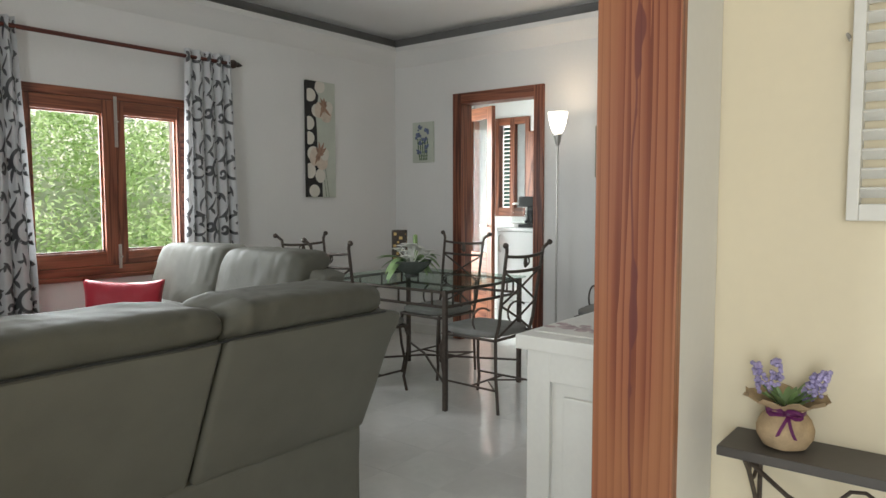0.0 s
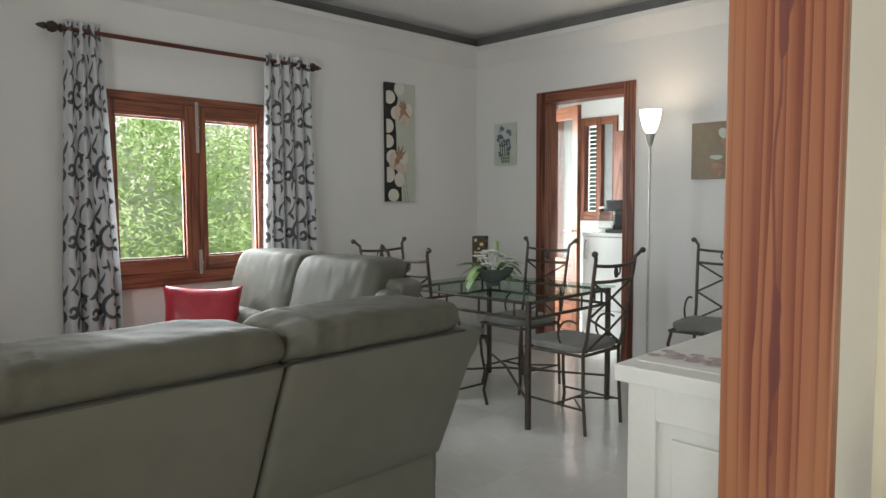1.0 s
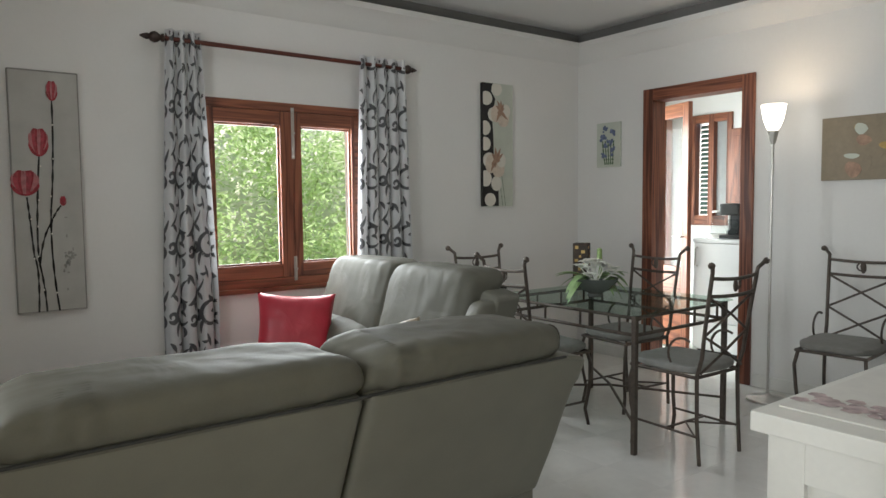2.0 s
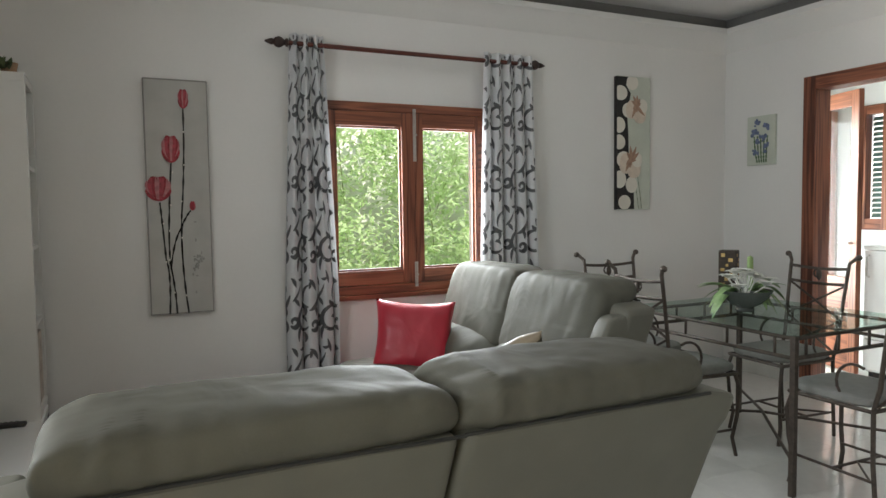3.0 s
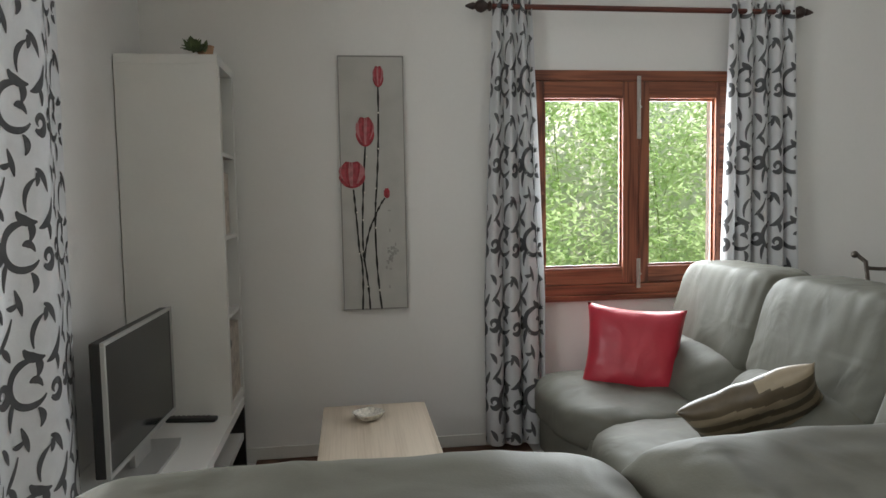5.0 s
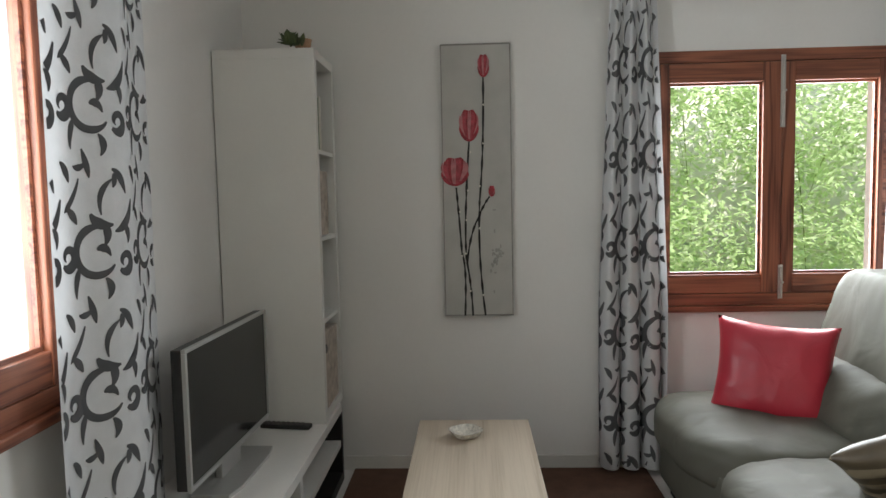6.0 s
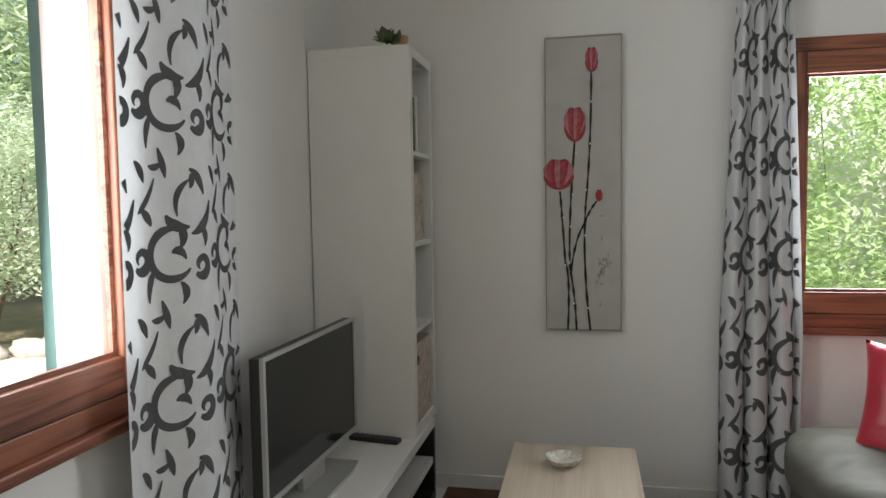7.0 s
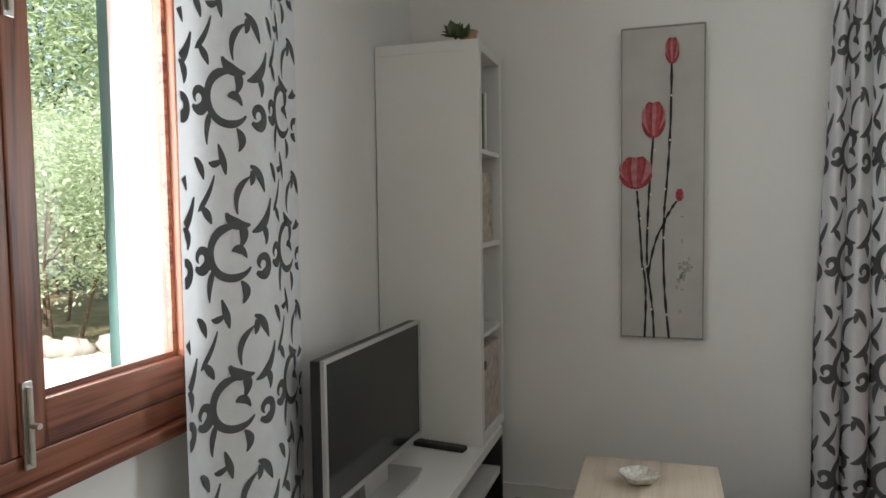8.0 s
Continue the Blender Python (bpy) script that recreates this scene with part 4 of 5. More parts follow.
# ---- floor lamp ----
lamp = thing("floor_lamp", "slim nickel floor lamp with a lit opal shade", "lamp", pose(-4.69, 8.08, 0))
bm = bmesh.new()
lathe(bm, [(0.13, 0), (0.13, 0.014), (0.12, 0.022), (0.03, 0.034), (0.014, 0.05)], 32)
part("foot_plate", bm, STEEL, lamp)
bm = bmesh.new()
tube(bm, [(0, 0, 0.04), (0, 0, 1.70)], 0.0085, 10)
part("pole", bm, STEEL, lamp)
bm = bmesh.new()
lathe(bm, [(0.012, 1.69), (0.022, 1.72), (0.034, 1.775), (0.03, 1.78)], 20)
part("shade_holder", bm, STEEL, lamp)
bm = bmesh.new()
lathe(bm, [(0.026, 1.778), (0.042, 1.80), (0.060, 1.85), (0.070, 1.90), (0.077, 1.945), (0.072, 1.945), (0.056, 1.86), (0.018, 1.79)], 28)
part("shade", bm, SHADE, lamp, "glowing frosted glass bowl")
bulb = new("lamp_bulb", bpy.data.lights.new("lamp_bulb", "POINT"))
bulb.data.energy, bulb.data.color, bulb.data.shadow_soft_size = 1.0, (1.0, 0.87, 0.70), 0.06
bulb.location = (-4.69, 8.08, 1.90)

# ---- paintings ----


def blob(bm, pts, z):
    vs = [bm.verts.new((x, -z, y)) for x, y in pts]
    ws = [bm.verts.new((x, -z + 0.003, y)) for x, y in pts]
    bm.faces.new(vs)
    for i in range(len(pts)):
        j = (i + 1) % len(pts)
        bm.faces.new((vs[i], ws[i], ws[j], vs[j]))


def ribbon(bm, pts, w, z):
    """A painted stroke of uneven width."""
    prev = None
    for i, (x, y) in enumerate(pts):
        a, b = pts[max(0, i - 1)], pts[min(len(pts) - 1, i + 1)]
        t = Vector((b[0] - a[0], b[1] - a[1])).normalized()
        ww = w * (0.8 + 0.35 * math.sin(i * 2.7))
        cur = [bm.verts.new((x - t.y * ww, -z, y + t.x * ww)), bm.verts.new((x + t.y * ww, -z, y - t.x * ww))]
        if prev:
            bm.faces.new((prev[0], prev[1], cur[1], cur[0]))
        prev = cur


def bez(p0, p1, p2, n=12):
    return [((1 - t) ** 2 * p0[0] + 2 * t * (1 - t) * p1[0] + t * t * p2[0], (1 - t) ** 2 * p0[1] + 2 * t * (1 - t) * p1[1] + t * t * p2[1]) for t in [i / n for i in range(n + 1)]]


def oval(cx, cy, rx, ry, n=18, a=0.0, jag=0.0):
    return [(cx + rx * (1 + jag * math.sin(7 * k)) * math.cos(2 * math.pi * k / n + a), cy + ry * (1 + jag * math.sin(5 * k)) * math.sin(2 * math.pi * k / n + a)) for k in range(n)]


# tall canvas with four tulips; local x across, z up, -y towards the viewer
tul = thing("painting", "tall silver canvas painted with four red tulips", "painting", pose(W + 0.03, 4.187, 0.768, 0, 0, 90), group="wall pictures")
part("canvas", boxes((-0.163, 0.163, 0.0, 0.03, 0, 1.282), bevel=0.003), CANVAS, tul)
bm = bmesh.new()
for x0, x1, z0, z1 in ((-0.1645, -0.159, 0, 1.282), (0.159, 0.1645, 0, 1.282), (-0.159, 0.159, 0, 0.006), (-0.159, 0.159, 1.276, 1.2835)):
    box(bm, x0, x1, -0.0015, 0.028, z0, z1)
part("canvas_rim", bm, CANVASEDGE, tul)
for pts in (bez((-0.068, 0.0), (-0.055, 0.25), (-0.078, 0.30), 10) + bez((-0.078, 0.30), (-0.09, 0.5), (-0.10, 0.615), 10),
            bez((-0.03, 0.0), (-0.035, 0.15), (-0.055, 0.26), 8) + bez((-0.055, 0.26), (-0.07, 0.4), (-0.035, 0.84), 14),
            bez((0.03, 0.0), (-0.005, 0.3), (0.01, 0.55), 12) + bez((0.01, 0.55), (0.035, 0.8), (0.035, 1.13), 12),
            bez((-0.055, 0.25), (-0.035, 0.42), (0.01, 0.48), 8) + bez((0.015, 0.5), (0.04, 0.55), (0.058, 0.57), 5)):
    bm = bmesh.new()
    ribbon(bm, pts, 0.0055, 0.003)
    part("stem", bm, INK, tul)
for x, y in ((-0.078, 0.29), (-0.06, 0.3), (-0.055, 0.46), (-0.045, 0.6), (0.008, 0.42), (0.012, 0.62), (0.03, 0.82), (0.034, 1.0), (-0.085, 0.5), (0.02, 0.1), (-0.04, 0.12), (-0.03, 0.78)):
    bm = bmesh.new()
    blob(bm, oval(x, y, 0.004, 0.005, 8), 0.0045)
    part("silver_fleck", bm, IVORY, tul)
for cx, cy, rx, ry in ((-0.105, 0.69, 0.068, 0.068), (-0.035, 0.905, 0.048, 0.075), (0.037, 1.18, 0.028, 0.053), (0.068, 0.595, 0.016, 0.026)):
    bm = bmesh.new()
    pts = []
    for k in range(28):
        a = 2 * math.pi * k / 28
        r = 1 + (0.10 * math.cos(6 * a) if math.sin(a) > 0.3 else 0)
        pts.append((cx + rx * r * math.cos(a) * (1.0 if math.sin(a) < 0 else 0.93), cy + ry * r * math.sin(a)))
    blob(bm, pts, 0.004)
    flower = part("tulip_head", bm, TULIP, tul)
    strokes = 11 if rx > 0.025 else 3
    for k in range(strokes):
        f = -0.88 + 1.76 * k / (strokes - 1)
        tall = 0.92 * math.sqrt(max(0.05, 1 - 0.72 * f * f))
        bm = bmesh.new()
        prev = None
        for i in range(8):
            t = i / 7
            x = cx + rx * f * (0.25 + 0.75 * math.sin(math.pi * (0.12 + 0.5 * t)))
            z = cy + ry * (-0.86 * math.sqrt(max(0.1, 1 - 0.8 * f * f)) * (1 - t) + tall * t)
            ww = rx * (0.115 + 0.03 * math.sin(3 * k)) * math.sin(math.pi * (0.12 + 0.80 * t)) ** 0.7
            cur = (bm.verts.new((x - ww, -0.0047 - 0.0001 * k, z)), bm.verts.new((x + ww, -0.0047 - 0.0001 * k, z + 0.02 * ry * math.sin(5 * k + i))))
            if prev:
                bm.faces.new((prev[0], prev[1], cur[1], cur[0]))
            prev = cur
        part("petal_stroke", bm, (TULIPMID, TULIPLIGHT, TULIP, TULIPMID, TULIPLIGHT)[(k * 2 + int(cy * 10)) % 5], flower)
rnd = random.Random(9)
for i in range(26):
    bm = bmesh.new()
    x, y = 0.085 + rnd.gauss(0, 0.018), 0.28 + rnd.gauss(0, 0.07)
    blob(bm, oval(x, y, rnd.uniform(0.003, 0.009), rnd.uniform(0.003, 0.012), 7), 0.0022)
    part("grey_smudge", bm, SMUDGE, tul)

# narrow canvas with beige flowers and black discs
art = thing("painting", "narrow pale canvas with beige lilies and dark discs", "painting", pose(W + 0.03, 7.385, 1.30, 0, 0, 90), group="wall pictures")
part("canvas", boxes((-0.16, 0.16, 0.0, 0.03, 0, 0.985), bevel=0.003), GREENWASH, art)
bm = bmesh.new()
edge = [(-0.052, 0.98), (-0.075, 0.92), (-0.030, 0.86), (-0.045, 0.79), (-0.062, 0.68), (-0.052, 0.56), (-0.05, 0.44), (-0.035, 0.32), (-0.01, 0.24), (0.0, 0.14), (0.004, 0.004)]
for (xa, za), (xb, zb) in zip(edge, edge[1:]):
    for k in range(4):
        p, q = k / 4, (k + 1) / 4
        r = [(-0.1603, za + (zb - za) * p), (xa + (xb - xa) * p, za + (zb - za) * p), (xa + (xb - xa) * q, za + (zb - za) * q), (-0.1603, za + (zb - za) * q)]
        bm.faces.new([bm.verts.new((x, -0.0025, z)) for x, z in r])
box(bm, -0.1606, -0.1603, -0.0025, 0.0295, 0.002, 0.98)
part("black_band", bm, INK, art)
for cx, cy, rx, ry in ((-0.015, 0.94, 0.055, 0.055), (-0.125, 0.86, 0.062, 0.055), (-0.055, 0.735, 0.055, 0.055), (-0.14, 0.625, 0.058, 0.058), (-0.14, 0.50, 0.058, 0.055), (-0.095, 0.37, 0.068, 0.062), (-0.135, 0.225, 0.062, 0.065), (-0.022, 0.185, 0.055, 0.06), (-0.088, 0.055, 0.058, 0.054)):
    bm = bmesh.new()
    blob(bm, [(max(-0.1595, x), max(0.003, min(0.98, y))) for x, y in oval(cx, cy, rx, ry)], 0.004)
    part("ivory_disc", bm, IVORY, art)
for cx, cy, s, petals in ((0.025, 0.77, 1.0, ((20, 0.5), (50, 0.7), (80, 0.85), (110, 0.9), (140, 0.7), (200, 0.5), (232, 1.1), (260, 0.5), (312, 1.15))), (-0.03, 0.37, 1.1, ((25, 1.0), (52, 1.1), (85, 1.0), (120, 0.7), (205, 0.6), (228, 1.0), (250, 0.6), (350, 0.5)))):
    for k, (ox, oy, r) in enumerate(((0.03, -0.06, 0.062), (-0.045, -0.03, 0.06), (0.06, 0.0, 0.045))):
        bm = bmesh.new()
        blob(bm, [(max(-0.1595, x), y) for x, y in oval(cx + ox, cy + oy, r * s, r * 1.15 * s, 16, 0.4, 0.05)], 0.0045 + 0.0002 * k)
        part("lily_cup", bm, PETALCREAM if k < 2 else IVORY, art)
    for k, (deg, far) in enumerate(petals):
        a = radians(deg)
        bm = bmesh.new()
        pts = [(cx + t * 0.085 * far * s * math.cos(a + 0.15 * t), cy + t * 0.095 * far * s * math.sin(a + 0.15 * t)) for t in (0, 0.2, 0.4, 0.6, 0.8, 1.0)]
        prev = None
        for i, (x, y) in enumerate(pts):
            ww = 0.0135 * s * (0.6, 1.0, 1.05, 0.85, 0.55, 0.12)[i]
            cur = [bm.verts.new((max(-0.159, x - math.sin(a) * ww), -0.0056 - 0.0002 * k, y + math.cos(a) * ww)), bm.verts.new((max(-0.159, x + math.sin(a) * ww), -0.0056 - 0.0002 * k, y - math.cos(a) * ww))]
            if prev:
                bm.faces.new((prev[0], prev[1], cur[1], cur[0]))
            prev = cur
        part("petal", bm, PETALBEIGE, art)
for x0 in (0.045, 0.075):
    bm = bmesh.new()
    ribbon(bm, bez((x0, 0.004), (x0 - 0.02, 0.15), (x0 - 0.05, 0.30)), 0.003, 0.0035)
    part("stem", bm, LEAFPAINT, art)

# small picture of blue flowers
pic = thing("painting", "small canvas of blue irises beside the doorway", "painting", pose(-6.258, N - 0.022, 1.625), group="wall pictures")
part("canvas", boxes((-0.125, 0.125, 0.0, 0.022, 0, 0.375), bevel=0.003), GREENWASH, pic)
rnd = random.Random(12)
for k in range(7):
    bm = bmesh.new()
    cx, cy = -0.04 + 0.07 * (k % 2) + rnd.uniform(-0.02, 0.02), 0.10 + 0.038 * k
    for i in range(7):
        blob(bm, oval(cx + rnd.gauss(0, 0.018), cy + rnd.gauss(0, 0.014), rnd.uniform(0.008, 0.016), rnd.uniform(0.008, 0.018), 9), 0.002 + 0.0003 * i)
    part("blue_flower", bm, BLUEPAINT, pic)
for k in range(5):
    bm = bmesh.new()
    ribbon(bm, bez((-0.03 + 0.02 * k, 0.02), (-0.05 + 0.025 * k, 0.1), (-0.06 + 0.03 * k, 0.22)), 0.008, 0.0018)
    part("leaf", bm, LEAFPAINT, pic)

# second canvas on that wall, in muted golds
pic2 = thing("painting", "muted ochre canvas on the white wall", "painting", pose(-4.18, N - 0.028, 1.452), group="wall pictures")
part("canvas", boxes((-0.32, 0.32, 0.0, 0.028, 0, 0.40), bevel=0.004), STRIPE_B, pic2)
rnd = random.Random(21)
for k in range(14):
    bm = bmesh.new()
    blob(bm, oval(rnd.uniform(-0.14, 0.28), rnd.uniform(0.04, 0.34), rnd.uniform(0.02, 0.06), rnd.uniform(0.015, 0.05), 12, rnd.random(), 0.15), 0.0015 + 0.0002 * k)
    part("brush_mark", bm, (PETALBEIGE, GOLD, GREENWASH, STRIPE_B)[k % 4], pic2)

# ---- television corner ----
bench = thing("tv_bench", "low white bench with open black compartments", "tv bench", pose(-5.745, 3.305, 0.015))
bx, by = 0.755, 0.22
part("top_board", boxes((-bx, bx, -by, by, 0.317, 0.357), bevel=0.002), WHITELAM, bench)
part("side_board", boxes((-bx, -bx + 0.03, -by, by, 0.03, 0.317)), BLACKLAM, bench)
part("side_board", boxes((bx - 0.03, bx, -by, by, 0.03, 0.317)), BLACKLAM, bench)
part("divider", boxes((-0.02, 0.02, -by + 0.01, by - 0.01, 0.03, 0.317)), WHITELAM, bench)
part("shelf_board", boxes((-bx + 0.03, -0.02, -by, by - 0.005, 0.155, 0.185)), WHITELAM, bench)
part("shelf_board", boxes((0.02, bx - 0.03, -by, by - 0.005, 0.155, 0.185)), WHITELAM, bench)
part("bottom_board", boxes((-bx, bx, -by, by, -0.015, 0.03)), BLACKLAM, bench)
part("back_board", boxes((-bx + 0.03, bx - 0.03, -by, -by + 0.008, 0.03, 0.317)), BLACKLAM, bench)

shelf = thing("bookshelf", "tall narrow white open shelf standing on the bench", "shelf", pose(-6.388, 3.300, 0.372))
sx, sy, sh = 0.195, 0.215, 1.598
part("side_panel", boxes((sx - 0.04, sx, -sy, sy, 0, sh - 0.04), bevel=0.002), WHITELAM, shelf)
part("side_panel", boxes((-sx, -sx + 0.04, -sy, sy, 0, sh - 0.04), bevel=0.002), WHITELAM, shelf)
part("top_panel", boxes((-sx, sx, -sy, sy, sh - 0.04, sh), bevel=0.002), WHITELAM, shelf)
part("bottom_panel", boxes((-sx + 0.04, sx - 0.04, -sy, sy, 0, 0.04), bevel=0.002), WHITELAM, shelf)
part("back_panel", boxes((-sx + 0.04, sx - 0.04, -sy, -sy + 0.006, 0.04, sh - 0.04)), WHITELAM, shelf)
for z in (0.438, 0.798, 1.173):
    part("shelf_board", boxes((-sx + 0.04, sx - 0.04, -sy + 0.006, sy - 0.004, z - 0.009, z + 0.009), bevel=0.001), WHITELAM, shelf)


def storage_box(x, y, z, w, d, h, label):
    b = thing("storage_box", label, "box", pose(x, y, z), group="patterned boxes")
    part("body", boxes((-w / 2, w / 2, -d / 2, d / 2, 0, h), bevel=0.004), PATTERNBOX, b)
    bm = bmesh.new()
    lathe(bm, [(0.02, 0), (0.02, 0.003), (0.012, 0.003)], 12)
    bmesh.ops.transform(bm, matrix=pose(w / 2 - 0.04, d / 2, h - 0.07, -90, 0, 0), verts=bm.verts)
    part("grip_hole", bm, BLACKPL, b)


storage_box(-6.388, 3.33, 0.372 + 0.04, 0.29, 0.35, 0.34, "patterned paper storage box with a dark grip")
storage_box(-6.388, 3.32, 0.372 + 0.807, 0.27, 0.33, 0.29, "faded patterned storage box on the shelf")
for i, (c, w, h) in enumerate(((BOOKTEAL, 0.03, 0.26), (PAPER, 0.022, 0.27), (WHITELAM, 0.03, 0.255), (LEAFPAINT, 0.02, 0.24), (PAPER, 0.025, 0.25))):
    bk = thing("book", "upright book with a worn cloth spine", "book", pose(-6.275 - 0.042 * i, 3.40, 0.372 + 1.182, 0, 0, 0), group="books on the shelf")
    part("cover", boxes((-w / 2, w / 2, -0.08, 0.08, 0, h), bevel=0.003), c, bk)
    part("pages", boxes((-w / 2 + 0.003, w / 2 - 0.003, -0.0815, -0.07, 0.004, h + 0.001)), PAPER, bk)
pot = thing("succulent", "small green succulent in a clay pot", "plant", pose(-6.255, 3.43, 1.970, 0, 0, 25) @ Matrix.Scale(1.1, 4))
bm = bmesh.new()
lathe(bm, [(0.026, 0), (0.034, 0.045), (0.036, 0.05), (0.03, 0.05), (0.028, 0.042)], 16, (-0.03, 0.03, 0))
part("pot", bm, TERRACOTTA, pot)
bm = bmesh.new()
rnd = random.Random(3)
for i in range(60):
    a, e = rnd.uniform(0, 6.28), rnd.uniform(0.1, 1.3)
    c = (0.015 + rnd.gauss(0, 0.012), -0.015 + rnd.gauss(0, 0.015), 0.02)
    leaf_blade(bm, c, (c[0] + 0.045 * math.cos(a) * math.cos(e), c[1] + 0.045 * math.sin(a) * math.cos(e), 0.02 + 0.05 * math.sin(e)), 0.011)
part("leaves", bm, SUCCULENT, pot)

tv = thing("television", "flat dark television with a silver rim", "television", pose(-5.682, 3.287, 0.372, 0, 0, -1.6))
part("casing", boxes((-0.372, 0.372, -0.035, 0.0, 0.085, 0.525), bevel=0.006), BLACKPL, tv)
bm = boxes((-0.374, 0.374, 0.0, 0.014, 0.083, 0.099), (-0.374, 0.374, 0.0, 0.014, 0.514, 0.527), (-0.374, -0.36, 0.0, 0.014, 0.099, 0.514), (0.36, 0.374, 0.0, 0.014, 0.099, 0.514), bevel=0.002)
part("rim", bm, SILVER, tv)
part("screen", boxes((-0.36, 0.36, 0.001, 0.008, 0.099, 0.514)), SCREEN, tv)
part("neck", boxes((-0.09, 0.09, -0.03, -0.005, 0.012, 0.12), bevel=0.004), SILVER, tv)
bm = bmesh.new()
vs = [bm.verts.new(p) for p in ((-0.225, -0.06, 0), (0.225, -0.06, 0), (0.225, 0.07, 0), (0.14, 0.085, 0), (-0.14, 0.085, 0), (-0.225, 0.07, 0))]
f = bm.faces.new(vs)
r = bmesh.ops.extrude_face_region(bm, geom=[f])
bmesh.ops.translate(bm, vec=(0, 0, 0.012), verts=[g for g in r["geom"] if isinstance(g, bmesh.types.BMVert)])
part("stand_plate", bm, SILVER, tv)
rem = thing("remote_control", "black remote control lying on the bench", "remote", pose(-6.150, 3.352, 0.372, 0, 0, 82))
part("body", boxes((-0.11, 0.11, -0.024, 0.024, 0, 0.02), bevel=0.008), BLACKPL, rem)
bm = bmesh.new()
for i in range(8):
    for j in range(3):
        box(bm, -0.09 + 0.022 * i, -0.079 + 0.022 * i, -0.016 + 0.012 * j, -0.008 + 0.012 * j, 0.02, 0.0225)
part("buttons", bm, SHELFGREY, rem)

ct = thing("coffee_table", "pale birch coffee table with a square edge", "table", pose(-5.66, 4.152, 0))
part("tabletop", boxes((-0.45, 0.45, -0.225, 0.225, 0.365, 0.415), bevel=0.003), BIRCH, ct)
for a in (-0.425, 0.425):
    for b in (-0.2, 0.2):
        part("leg", boxes((a - 0.025, a + 0.025, b - 0.025, b + 0.025, 0, 0.365), bevel=0.003), BIRCH, ct)
ash = thing("glass_dish", "small cut glass dish on the coffee table", "dish", pose(-5.90, 4.12, 0.415))
bm = bmesh.new()
lathe(bm, [(0.03, 0), (0.052, 0.012), (0.066, 0.032), (0.060, 0.032), (0.045, 0.016), (0.0, 0.009)], 20, wobble=0.004)
part("bowl", bm, LILYGLASS, ash)
rg = tagged(new("rug", mesh_of("rug", boxes((W + 0.02, -5.0, 3.56, 4.98, 0.002, 0.012), bevel=0.004), RUG)), "dark brown woven rug under the coffee table", "rug")

# ---- white sideboard ----
cab = thing("sideboard", "white painted sideboard with panelled ends", "cabinet", pose(-3.058, 4.92, 0))
cw, cd, chh = 0.38, 1.20, 0.925
part("worktop", boxes((0, cw, 0, cd, chh - 0.04, chh), bevel=0.004), WHITEPAINT, cab)
part("body", boxes((0.03, cw - 0.01, 0.03, cd - 0.03, 0.0, chh - 0.04), bevel=0.003), WHITEPAINT, cab)
bm = boxes((0.03, 0.10, 0.014, 0.03, 0.06, chh - 0.04), (cw - 0.08, cw - 0.01, 0.014, 0.03, 0.06, chh - 0.04), (0.10, cw - 0.08, 0.014, 0.03, chh - 0.12, chh - 0.04), (0.10, cw - 0.08, 0.014, 0.03, 0.06, 0.15), bevel=0.002)
part("end_frame", bm, WHITEPAINT, cab)
part("end_panel", boxes((0.135, cw - 0.115, 0.018, 0.03, 0.19, chh - 0.155), bevel=0.008), WHITEPAINT, cab)
part("plinth", boxes((0.02, cw - 0.01, 0.012, cd - 0.03, 0.0, 0.06), bevel=0.002), WHITEPAINT, cab)
for y0, y1 in ((0.05, 0.59), (0.61, 1.15)):
    d = part("door", boxes((0.01, 0.03, y0, y1, 0.08, chh - 0.06), bevel=0.004), WHITEPAINT, cab)
    part("door_panel", boxes((0.003, 0.01, y0 + 0.07, y1 - 0.07, 0.16, chh - 0.14), bevel=0.003), WHITEPAINT, d)
    bm = bmesh.new()
    lathe(bm, [(0.006, 0), (0.014, 0.012), (0.012, 0.02)], 12)
    bmesh.ops.transform(bm, matrix=pose(0.01, y1 - 0.04 if y0 < 0.1 else y0 + 0.04, 0.62, 0, -90, 0), verts=bm.verts)
    part("knob", bm, STEEL, d)
run = thing("table_runner", "white runner with faded mauve flowers on the sideboard", "cloth", pose(-2.855, 5.485, 0.925))
part("cloth", boxes((-0.18, 0.16, -0.50, 0.55, 0.0, 0.003)), CLOTHWHITE, run)
rnd = random.Random(2)
for k in range(16):
    bm = bmesh.new()
    a, b = -0.175 + 0.011 * k + rnd.uniform(-0.01, 0.01), -0.40 + rnd.uniform(-0.035, 0.035)
    for i in range(5):
        t = i * 1.257
        vs = [bm.verts.new((a + 0.009 * math.cos(t) + 0.010 * math.cos(q), b + 0.009 * math.sin(t) + 0.010 * math.sin(q), 0.0035 + 0.0002 * i)) for q in [j * 0.785 for j in range(8)]]
        bm.faces.new(vs)
    part("printed_flower", bm, DOILY, run)
bm = bmesh.new()
lathe(bm, [(0.045, 0), (0.05, 0.01), (0.09, 0.05), (0.125, 0.075), (0.118, 0.077), (0.08, 0.05), (0.0, 0.015)], 24, wobble=0.003)
ob = tagged(new("china_bowl", mesh_of("china_bowl", bm, BLUEGLASS)), "blue and white china bowl on the sideboard", "bowl")
ob.location = (-2.86, 5.60, 0.929)

